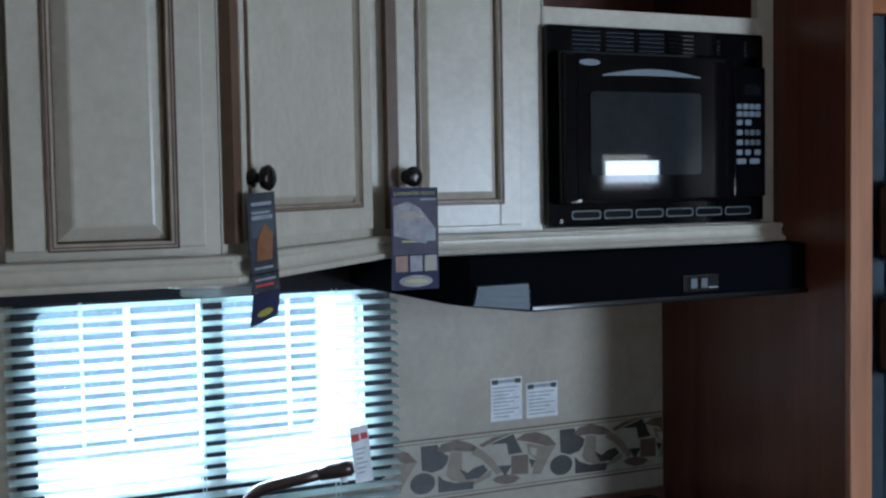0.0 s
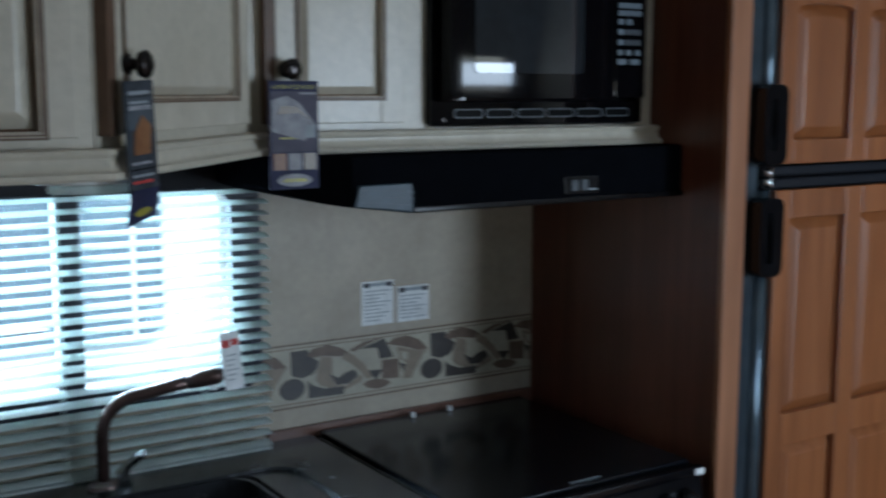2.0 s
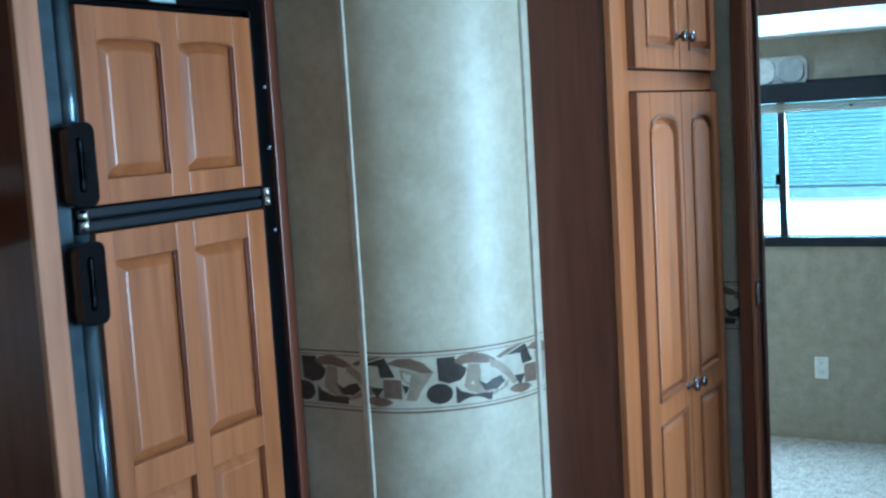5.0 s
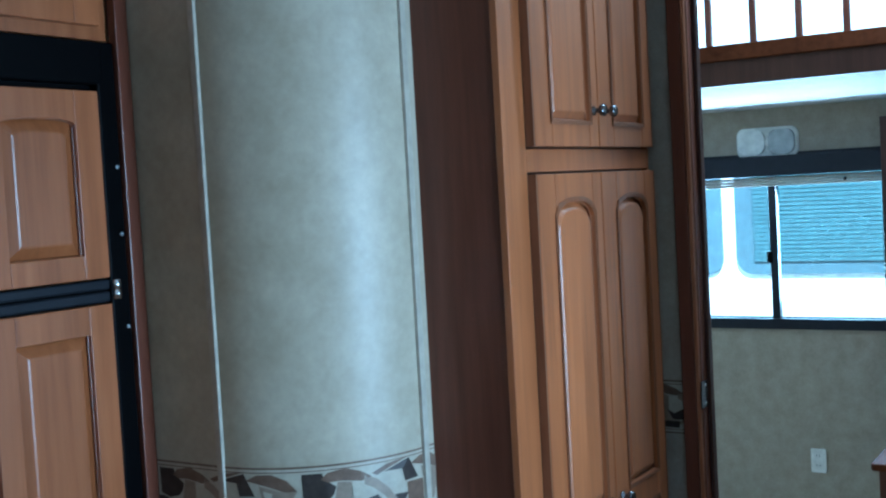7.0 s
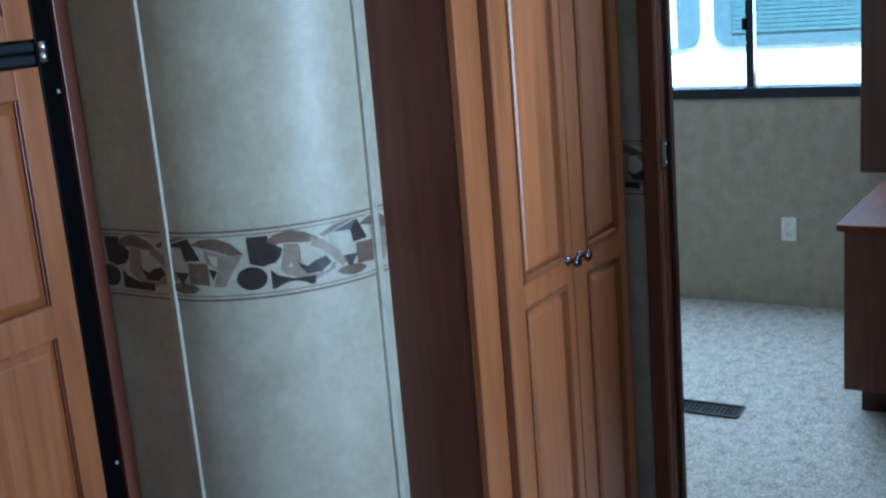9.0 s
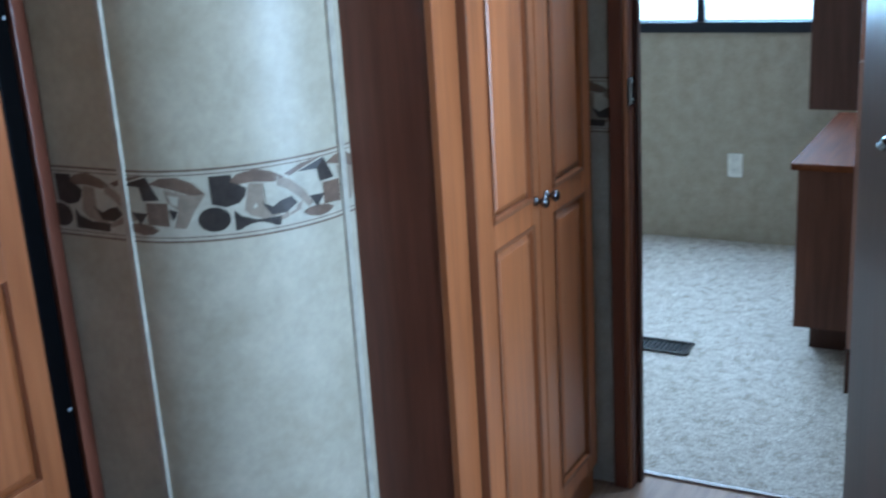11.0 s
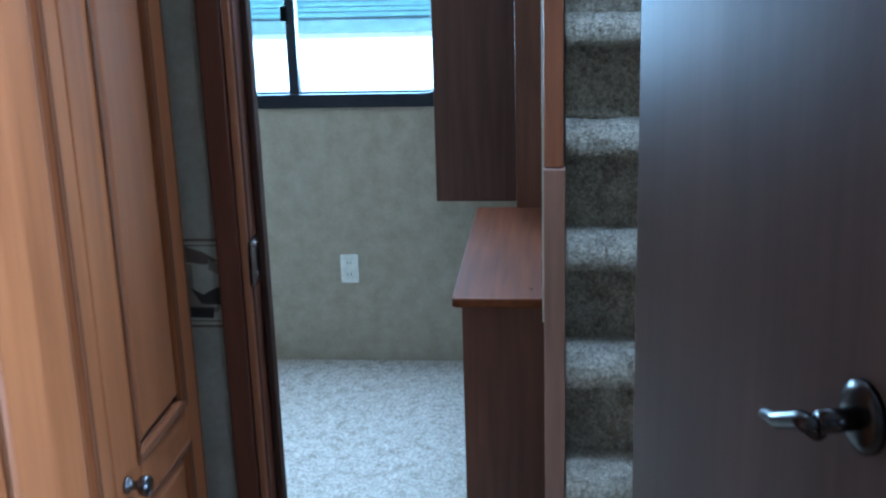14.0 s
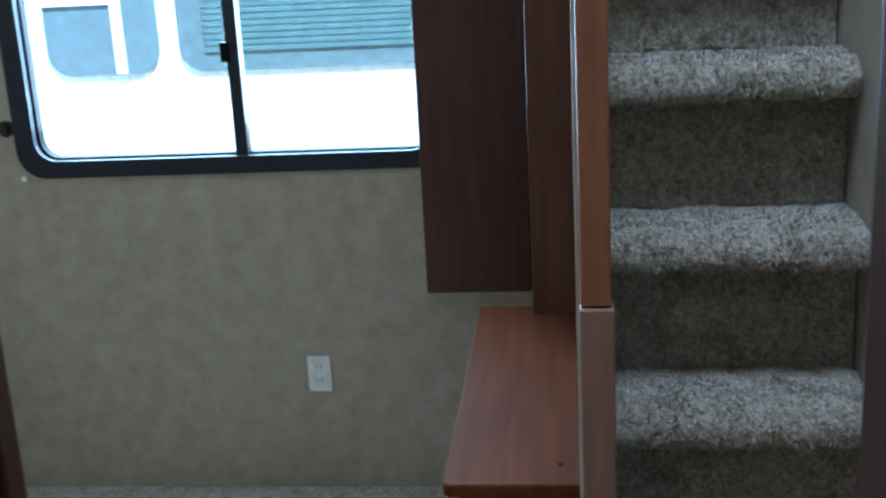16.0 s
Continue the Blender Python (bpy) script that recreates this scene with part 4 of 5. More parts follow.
part("body", box(-1.9, -0.05, -0.58, -0.012, 0.08, 0.70, 0.002), CREAM, base)
part("front", box(-1.9, -0.05, -0.585, -0.565, 0.70, 0.854, 0.002), CREAM, base)
sink = thing("kitchen_sink", (-0.435, -0.33, 0.72), "dark composite drop-in kitchen sink with a raised rim", "sink")
part("rim", ring_frame(rounded_rect(-0.64, -0.13, -0.515, -0.135, 0.05), rounded_rect(-0.60, -0.17, -0.49, -0.17, 0.05), 0.006, Matrix.Translation((0, 0, 0.886))), SINKM, sink)
part("bowl", ring_frame(rounded_rect(-0.605, -0.255, -0.495, -0.165, 0.05), rounded_rect(-0.598, -0.262, -0.488, -0.172, 0.05), 0.15, Matrix.Translation((0, 0, 0.735))), SINKM, sink)
part("bottom", prism(rounded_rect(-0.605, -0.255, -0.495, -0.165, 0.05), 0.006, Matrix.Translation((0, 0, 0.728))), SINKM, sink)
fc = thing("kitchen_faucet", (-0.497, -0.11, 0.886), "dark bronze gooseneck kitchen faucet with a side lever", "faucet")
part("base", tube([(-0.497, -0.10, 0.886), (-0.497, -0.10, 0.894), (-0.497, -0.10, 0.90)], [0.028, 0.026, 0.016], 16), TAPBRONZE, fc)
neck = [(-0.497, -0.10, 0.89), (-0.4965, -0.10, 0.975)]
for k in range(0, 9):
    a = radians(180 - 78 * k / 8)
    neck.append((-0.432 + 0.0645 * math.cos(a), -0.105 - 0.002 * k, 0.990 + 0.062 * math.sin(a)))
neck += [(-0.385, -0.135, 1.062), (-0.352, -0.15, 1.071)]
smooth(part("spout", tube(neck, 0.0115, 14), TAPBRONZE, fc))
smooth(part("spray_head", tube([(-0.355, -0.149, 1.070), (-0.335, -0.158, 1.075), (-0.310, -0.168, 1.079), (-0.298, -0.171, 1.078)], [0.013, 0.0155, 0.0155, 0.013], 14), TAPBRONZE, fc))
part("nozzle", tube([(-0.312, -0.165, 1.066), (-0.312, -0.165, 1.054)], [0.008, 0.007], 10), PAPER, fc)
smooth(part("lever", tube([(-0.468, -0.12, 0.886), (-0.468, -0.12, 0.915), (-0.462, -0.13, 0.93), (-0.447, -0.15, 0.950), (-0.440, -0.158, 0.957)], [0.018, 0.012, 0.009, 0.008, 0.006], 12), CHROME, fc))
tag = thing("faucet_tag", (-0.283, -0.13, 1.06), "white paper tag with a red band hanging at the faucet", "tag")
mtag = Matrix.Translation((-0.292, -0.172, 1.048)) @ Matrix.Rotation(radians(-6), 4, "Y") @ facing_south(0, 0, 0)
part("paper", prism([(0, 0), (0.036, 0), (0.036, 0.108), (0, 0.108)], 0.001, mtag), PAPER, tag)
for k in range(6):
    part("print_line", prism([(0.006, 0.064 - k * 0.009), (0.028 - 0.004 * (k % 3), 0.064 - k * 0.009), (0.028 - 0.004 * (k % 3), 0.066 - k * 0.009), (0.006, 0.066 - k * 0.009)], 0.0004, mtag @ Matrix.Translation((0, 0, 0.0014))), GREYINK, tag)
part("red_band", prism([(0.020, 0.082), (0.034, 0.082), (0.034, 0.094), (0.020, 0.094)], 0.0004, mtag @ Matrix.Translation((0, 0, 0.0014))), RED, tag)
part("red_band", prism([(0.001, 0.080), (0.017, 0.080), (0.017, 0.094), (0.001, 0.094)], 0.0004, mtag @ Matrix.Translation((0, 0, 0.0014))), RED, tag)

# stove
sv = thing("gas_range", (0.22, -0.30, 0.0), "black gas range with a glass cover and front knobs", "range")
part("body", box(-0.035, 0.483, -0.575, -0.016, 0.05, 0.872, 0.003), BLACK_M, sv)
part("glass_cover", box(-0.030, 0.478, -0.560, -0.022, 0.885, 0.894, 0.003), BLACK_G, sv, "black glass cooktop cover")
part("cooktop_rim", box(-0.040, 0.486, -0.578, -0.016, 0.872, 0.885, 0.004), BLACK, sv)
part("front_edge", box(-0.036, 0.484, -0.592, -0.5785, 0.873, 0.890, 0.004), BLACK, sv)
part("control_panel", prism([(-0.604, 0.790), (-0.575, 0.790), (-0.575, 0.872), (-0.590, 0.872)], 0.515, Matrix(((0, 0, 1, -0.033), (1, 0, 0, 0), (0, 1, 0, 0), (0, 0, 0, 1))), None, 0.003), BLACK, sv)
for x in (0.03, 0.12, 0.285, 0.335, 0.385, 0.435):
    smooth(part("control_knob", tube([(x, -0.590, 0.838), (x, -0.606, 0.835), (x, -0.622, 0.833), (x, -0.624, 0.833)], [0.018, 0.018, 0.015, 0.004], 16), BLACK, sv))
part("oven_door", box(-0.030, 0.480, -0.605, -0.576, 0.25, 0.780, 0.006), BLACK, sv)
part("oven_handle", tube([(0.02, -0.635, 0.74), (0.43, -0.635, 0.74)], 0.010, 10), BLACK, sv)
part("corner_cap", box(0.462, 0.484, -0.5955, -0.5925, 0.874, 0.886, 0.001), PAPER, sv, "white corner tab")
for x in (0.178, 0.272):
    part("hinge_tab", box(x, x + 0.008, -0.045, -0.036, 0.8945, 0.905, 0.001), PAPER, sv, "white hinge tab")
part("badge", box(0.20, 0.27, -0.5485, -0.5425, 0.8942, 0.8948), GREYINK, sv)

# fridge in its wood surround
sr = thing("fridge_surround", (0.54, -0.3, 0.0), "dark cherry side panel with a lighter wood front edge", "cabinet panel")
part("side_panel", box(0.526, 0.540, -0.580, -0.002, 0.0, 2.25, 0.001), PANEL, sr)
part("front_stile", box(0.515, 0.568, -0.596, -0.5805, 0.0, 2.25, 0.003), TRIM, sr, "orange wood front stile")
over = thing("fridge_top_cabinet", (0.87, -0.3, 1.905), "orange maple cabinet above the fridge", "wall cabinet")
part("body", box(0.569, 1.172, -0.580, -0.02, 1.905, 2.25, 0.002), MAPLE, over)
framed_door(over, facing_south(0.60, -0.5805, 1.93), 0.54, 0.31, [(0.06, 0.48, 0.05, 0.26, 0)], MAPLE, MAPLE, MAPLE_DK)
fr = thing("refrigerator", (0.87, -0.3, 0.38), "black framed refrigerator with orange maple door panels", "refrigerator")
part("body", box(0.570, 1.171, -0.575, -0.02, 0.38, 1.900, 0.003), BLACK_M, fr)
part("left_frame", box(0.570, 0.606, -0.588, -0.5755, 0.38, 1.90, 0.003), FRIDGE_FRAME, fr)
part("right_frame", box(1.126, 1.171, -0.598, -0.5755, 0.38, 1.90, 0.004), BLACK_M, fr)
top = part("top_grille", box(0.607, 1.1405, -0.600, -0.5755, 1.818, 1.90, 0.004), BLACK_M, fr)
part("badge", box(0.83, 0.90, -0.6012, -0.6002, 1.822, 1.830), GREYINK, top)
part("base_grille", box(0.607, 1.1405, -0.590, -0.5755, 0.38, 0.42, 0.004), BLACK_M, fr)
part("divider", box(0.607, 1.1255, -0.588, -0.5755, 1.402, 1.446, 0.003), BLACK_M, fr)
for za, zb in ((1.4025, 1.4225), (1.4265, 1.4455)):
    part("door_cap", box(0.610, 1.122, -0.599, -0.588, za, zb, 0.004), VALANCEM, fr, "dark plastic door end cap")
for z in (1.4085, 1.4275):
    for x in (0.612, 1.128):
        smooth(part("hinge_clip", tube([(x + 0.010, -0.598, z - 0.002), (x + 0.010, -0.598, z + 0.016)], 0.0095, 14), CHROME, fr, "shiny hinge clip"))
framed_door(fr, facing_south(0.645, -0.580, 1.449), 0.478, 0.356, [(0.043, 0.206, 0.046, 0.302, 0.010), (0.256, 0.420, 0.046, 0.302, 0.010)], MAPLE, MAPLE, MAPLE_RIM, 0.020, 0.002, 0.026, "freezer_door")
framed_door(fr, facing_south(0.645, -0.580, 0.425), 0.478, 0.974, [(0.043, 0.206, 0.532, 0.919, 0), (0.256, 0.422, 0.532, 0.919, 0), (0.043, 0.206, 0.07, 0.468, 0), (0.256, 0.422, 0.07, 0.468, 0)], MAPLE, MAPLE, MAPLE_RIM, 0.020, 0.002, 0.026, "fridge_door")


def round_edge(z0, z1):
    """Rounded metal door edge, a half pillar standing on the door's hinge-free side."""
    prof = [(0.644, -0.5757), (0.608, -0.5757)] + [(0.626 - 0.018 * math.cos(math.pi * k / 10), -0.582 - 0.015 * math.sin(math.pi * k / 10)) for k in range(11)]
    return smooth(part("door_edge", prism(prof, z1 - z0, Matrix.Translation((0, 0, z0))), FRIDGE_FRAME, fr, "rounded blue-grey metal edge"))


round_edge(1.449, 1.815)
round_edge(0.425, 1.400)
for z0 in (1.450, 1.240):
    hd = part("handle", ring_frame(rounded_rect(0.578, 0.640, z0, z0 + 0.148, 0.018), rounded_rect(0.596, 0.612, z0 + 0.026, z0 + 0.122, 0.006), 0.030, facing_south(0, -0.5945, 0)), BLACK, fr, "black plastic loop handle")
    part("handle_recess", box(0.597, 0.611, -0.600, -0.5985, z0 + 0.028, z0 + 0.120), BLACK_M, hd)
    # Two bluish highlights of the handle slot, modelled as small steel blocks.
    dumb = bmesh.new()
    box(0.6000, 0.6080, -0.612, -0.606, z0 + 0.030, z0 + 0.052, 0.002, dumb)
    box(0.6030, 0.6055, -0.610, -0.606, z0 + 0.052, z0 + 0.096, 0.0006, dumb)
    box(0.6000, 0.6080, -0.612, -0.606, z0 + 0.096, z0 + 0.118, 0.002, dumb)
    part("grip_glint", dumb, STEEL, hd, "steel blocks standing in for blue highlights in the grip")
    part("glint_back", box(0.6005, 0.6075, -0.6062, -0.600, z0 + 0.030, z0 + 0.118), BLACK_M, hd)
for z in (0.60, 1.35, 1.53, 1.66):
    part("screw_cap", tube([(1.160, -0.598, z), (1.160, -0.600, z)], 0.004, 8), GREYINK, fr)

# ---------------------------------------------------------------- pantry
pn = thing("pantry_cabinet", (1.9, -1.0, 0.0), "tall orange maple pantry cabinet with arched panel doors", "cabinet")
part("side_panel", box(1.511, 1.522, -1.245, -0.90, 0.0, TOP - 0.01, 0.001), PANEL, pn, "dark cherry side panel")
pf_ = bmesh.new()
for a in ((1.508, 1.600, 0.0, TOP - 0.01), (2.220, 2.233, 0.0, TOP - 0.01), (1.600, 2.220, 1.606, 1.652), (1.600, 2.220, 0.0, 0.088), (1.600, 2.220, 2.45, TOP - 0.01)):
    box(a[0], a[1], -1.261, -1.2455, a[2], a[3], 0.0015, pf_)
part("face_frame", pf_, MAPLE, pn)
part("carcass", box(1.523, 2.232, -1.2445, -0.72, 0.01, TOP - 0.02), PANEL_DK, pn)
ARCH = 0.034
for x0, x1, pu in ((1.608, 1.908, (0.076, 0.254)), (1.912, 2.214, (0.078, 0.243))):
    framed_door(pn, facing_south(x0, -1.2612, 0.095), x1 - x0, 1.506, [(pu[0], pu[1], 0.055, 0.725, 0), (pu[0], pu[1], 0.795, 1.448, ARCH)], MAPLE, MAPLE, MAPLE_RIM, 0.018, 0.0025, 0.020, outline=0.008)
    framed_door(pn, facing_south(x0, -1.2612, 1.656), x1 - x0, 0.74, [(pu[0], pu[1], 0.055, 0.68, 0)], MAPLE, MAPLE, MAPLE_RIM, 0.018, 0.0025, 0.020, "upper_door", outline=0.008)
for zz, h in ((0.095, 1.506), (1.656, 0.74)):
    part("door_edge", box(1.601, 1.6075, -1.279, -1.2615, zz, zz + h), MAPLE_DK, pn, "dark glazed door edge")
    part("door_edge", box(2.2145, 2.219, -1.279, -1.2615, zz, zz + h), MAPLE_DK, pn, "dark glazed door edge")
for x in (1.882, 1.938):
    for z in (0.878, 1.733):
        knob(pn, (x, -1.2795, z), (0, -1, 0), 0.0135, NICKEL)

# ---------------------------------------------------------------- hall door and chair
dr = thing("door_1", (2.33, -1.90, 0), "brown wood-grain hollow door standing open with a bronze lever", "door", kind="structure")
dvec = Vector((1.650 - 2.207, -2.066 - (-1.884), 0))
dw = dvec.length
du = dvec.normalized()
dn = Vector((du.y, -du.x, 0))
if dn.y < 0:
    dn = -dn
md = Matrix(((du.x, 0, dn.x, 2.207), (du.y, 0, dn.y, -1.884), (0, 1, 0, 0.012), (0, 0, 0, 1)))
part("slab", prism([(0, 0), (dw - 0.004, 0), (dw - 0.004, 2.03), (0, 2.03)], -0.034, md, None, 0.001), DOORSKIN, dr)
part("edge_band", prism([(dw - 0.004, 0), (dw, 0), (dw, 2.03), (dw - 0.004, 2.03)], -0.034, md), BAREWOOD, dr, "bare light wood edge")
zl = 1.066
lt = part("latch_plate", tube([md @ Vector((dw, zl, -0.017)), md @ Vector((dw + 0.0015, zl, -0.017))], 0.0125, 20), BRASS, dr, "satin brass latch plate")
part("latch_bolt", tube([md @ Vector((dw + 0.0015, zl, -0.017)), md @ Vector((dw + 0.004, zl, -0.017))], 0.0075, 14), BRONZE, lt)
for side, w0 in ((1, 0.0), (-1, -0.034)):
    c = md @ Vector((dw - 0.060, zl + 0.006, w0))
    n = dn * side
    lv = part("lever", tube([c, c + n * 0.006, c + n * 0.010, c + n * 0.011], [0.033, 0.033, 0.024, 0.010], 22), BRONZE, dr, "dark bronze lever handle")
    smooth(lv)
    p = c + n * 0.012
    smooth(part("spindle", tube([c + n * 0.008, c + n * (0.045 if side > 0 else 0.060)], 0.011 if side > 0 else 0.008, 12), BRONZE if side > 0 else STEEL, lv))
    q = c + n * 0.044 - Vector((0, 0, 0.007))
    smooth(part("grip", tube([q, q - du * 0.03 - Vector((0, 0, 0.003)), q - du * 0.07 - Vector((0, 0, 0.022)), q - du * 0.095 - Vector((0, 0, 0.026))], [0.010, 0.009, 0.008, 0.006], 12), BRONZE, lv))
ch = thing("dining_chair", (1.80, -2.28, 0), "slate blue wooden dining chair with a curved top rail", "chair")
rail = []
for k in range(9):
    y = -2.108 - 0.36 * k / 8
    rail.append((1.612 + 0.035 * math.sin(math.pi * k / 8), y))
bmr = bmesh.new()
for (xa, ya), (xb, yb) in zip(rail, rail[1:]):
    va = [bmr.verts.new(p) for p in ((xa, ya, 0.908), (xa, ya, 1.003), (xa + 0.022, ya, 1.003), (xa + 0.022, ya, 0.908))]
    vb = [bmr.verts.new(p) for p in ((xb, yb, 0.908), (xb, yb, 1.003), (xb + 0.022, yb, 1.003), (xb + 0.022, yb, 0.908))]
    for k in range(4):
        bmr.faces.new((va[k], va[(k + 1) % 4], vb[(k + 1) % 4], vb[k]))
    if ya == rail[0][1]:
        bmr.faces.new(va)
    if yb == rail[-1][1]:
        bmr.faces.new(vb[::-1])
bmesh.ops.remove_doubles(bmr, verts=bmr.verts, dist=0.0005)
part("top_rail", bmr, BLUECHAIR, ch)
for y in (-2.150, -2.425):
    part("back_post", tube([(1.635, y, 0.0), (1.655, y, 0.45), (1.642, y, 0.91)], [0.014, 0.018, 0.012], 10), BLUECHAIR, ch)
for y in (-2.22, -2.29, -2.36):
    part("back_slat", box(1.640, 1.652, y - 0.012, y + 0.012, 0.46, 0.91, 0.002), BLUECHAIR, ch)
part("seat", prism(rounded_rect(1.62, 2.02, -2.46, -2.12, 0.04), 0.035, Matrix.Translation((0, 0, 0.425)), None, 0.006), BLUECHAIR, ch)
for y in (-2.150, -2.425):
    part("front_leg", tube([(1.99, y, 0.0), (1.98, y, 0.43)], [0.014, 0.018], 10), BLUECHAIR, ch)

# ---------------------------------------------------------------- bunk room
bw = thing("window_2", (4.5, -0.86, 0.91), "dark framed sliding window with rounded corners in the bunk room", "window", kind="structure")
part("window_frame", ring_frame(rounded_rect(0.30, 1.45, 0.905, 1.66, 0.075, 6), rounded_rect(0.352, 1.40, 0.950, 1.62, 0.055, 6), 0.022, facing_west(4.512, 0, 0)), WINFRAME, bw)
part("inner_frame", ring_frame(rounded_rect(0.335, 1.425, 0.935, 1.645, 0.06, 6), rounded_rect(0.358, 1.40, 0.955, 1.62, 0.05, 6), 0.03, facing_west(4.545, 0, 0)), BLACK_M, bw)
part("mullion", box(4.500, 4.54, -0.922, -0.888, 0.945, 1.63, 0.003), WINFRAME, bw)
part("latch", box(4.488, 4.502, -0.898, -0.876, 1.19, 1.24, 0.003), BLACK_M, bw)
for a, b in ((-1.41, -0.915), (-0.895, -0.345)):
    g = part("pane", box(4.530, 4.534, a, b, 0.94, 1.63), GLASS, bw)
    g.visible_shadow = False
sh = thing("pleated_shade", (4.47, -0.86, 1.52), "beige pleated shade drawn up under a dark valance", "window shade")
for k in range(3):
    part("pleat", box(4.462, 4.495, -1.385, -0.30, 1.520 + k * 0.013, 1.5315 + k * 0.013, 0.003), WALLPAPER, sh)
for y in (-0.44, -1.22):
    part("cord_stop", box(4.458, 4.4615, y - 0.006, y + 0.006, 1.53, 1.545, 0.001), BRONZE, sh)
solid("valance", box(4.405, 4.500, -1.39, -0.28, 1.562, 1.648, 0.004), WINFRAME, "dark fabric-covered window valance", "valance")
wl = thing("wall_lamp", (4.49, -0.898, 1.64), "white twin 12-volt lamp with clear lenses on the wall", "lamp")
part("base", prism(rounded_rect(0.768, 1.028, 1.642, 1.770, 0.03), 0.018, facing_west(4.501, 0, 0), None, 0.004), WHITE, wl)
part("lens", prism(rounded_rect(0.778, 0.892, 1.654, 1.758, 0.03), 0.022, facing_west(4.4825, 0, 0), None, 0.006), WHITE, wl)
part("lens", prism(rounded_rect(0.908, 1.018, 1.654, 1.758, 0.03), 0.022, facing_west(4.4825, 0, 0), None, 0.006), plain("grey_lens", (0.42, 0.44, 0.44), 0.2), wl)
part("switch", box(4.468, 4.4825, -0.907, -0.893, 1.690, 1.716, 0.002), WHITE, wl)
ol = thing("wall_outlet", (4.5, -1.06, 0.292), "white duplex outlet plate on the bunk room wall", "outlet")
part("plate", prism(rounded_rect(1.029, 1.091, 0.292, 0.394, 0.004), 0.006, facing_west(4.501, 0, 0), None, 0.0015), WHITE, ol)
for z in (0.322, 0.364):
    rc = part("receptacle", prism([(1.06 + 0.017 * math.cos(a), z + 0.014 * math.sin(a)) for a in [k * math.pi / 8 for k in range(16)]], 0.002, facing_west(4.4945, 0, 0)), WHITE, ol)
    for y in (-1.054, -1.066):
        part("slot", box(4.491, 4.4922, y - 0.001, y + 0.001, z - 0.002, z + 0.007), INK, rc)
cr = thing("coat_hook", (4.49, -0.285, 1.0), "small dark round fixture on the wall beside the window", "wall fixture")
part("plate", tube([(4.501, -0.278, 1.040), (4.493, -0.278, 1.040), (4.491, -0.278, 1.040)], [0.022, 0.022, 0.016], 16), BRONZE, cr)
part("post", tube([(4.491, -0.278, 1.040), (4.478, -0.278, 1.040)], [0.010, 0.012], 12), BRONZE, cr)
solid("wall_button", tube([(4.5015, -0.305, 0.905), (4.495, -0.305, 0.905)], [0.008, 0.006], 12), WHITE, "small white screw cap on the wall", "cap")

vt = thing("floor_vent", (3.24, -1.12, 0.002), "dark metal floor register set into the carpet", "floor vent")
part("frame", ring_frame(rounded_rect(3.185, 3.292, -1.232, -0.985, 0.006), rounded_rect(3.197, 3.280, -1.220, -0.997, 0.003), 0.006, Matrix.Translation((0, 0, 0.004))), BRONZE, vt)
part("well", box(3.197, 3.280, -1.220, -0.997, 0.0035, 0.0045), BLACK_M, vt)
for k in range(14):
    y = -1.212 + k * 0.0160
    part("louvre", box(3.198, 3.279, y, y + 0.005, 0.005, 0.008), BRONZE, vt)

# partition with its end post, beside the stairs
pw = bmesh.new()
box(3.10, 4.50, -1.792, -1.756, 0.0, 1.852, 0, pw)
structure("wall_stair_partition", pw, BUNKPAPER, "thin partition between dresser and stairs", "wall")
post = thing("end_post", (3.08, -1.775, 0), "reddish wood post capping the partition end", "post", kind="structure")
part("upper_cap", box(3.070, 3.0995, -1.793, -1.753, 1.0065, 2.62, 0.003), DRESSER_V, post)
part("lower_cap", box(3.066, 3.0995, -1.797, -1.752, 0.145, 1.004, 0.003), POSTLOW, post, "lighter wood lower cap")
part("foot", box(3.064, 3.0995, -1.798, -1.751, 0.0, 0.1445, 0.002), PANEL_DK, post, "dark wood foot")
part("edge_strip", box(3.101, 3.112, -1.7555, -1.748, 0.66, 1.852, 0.001), TRIM_PALE, post, "thin pale edge strip")

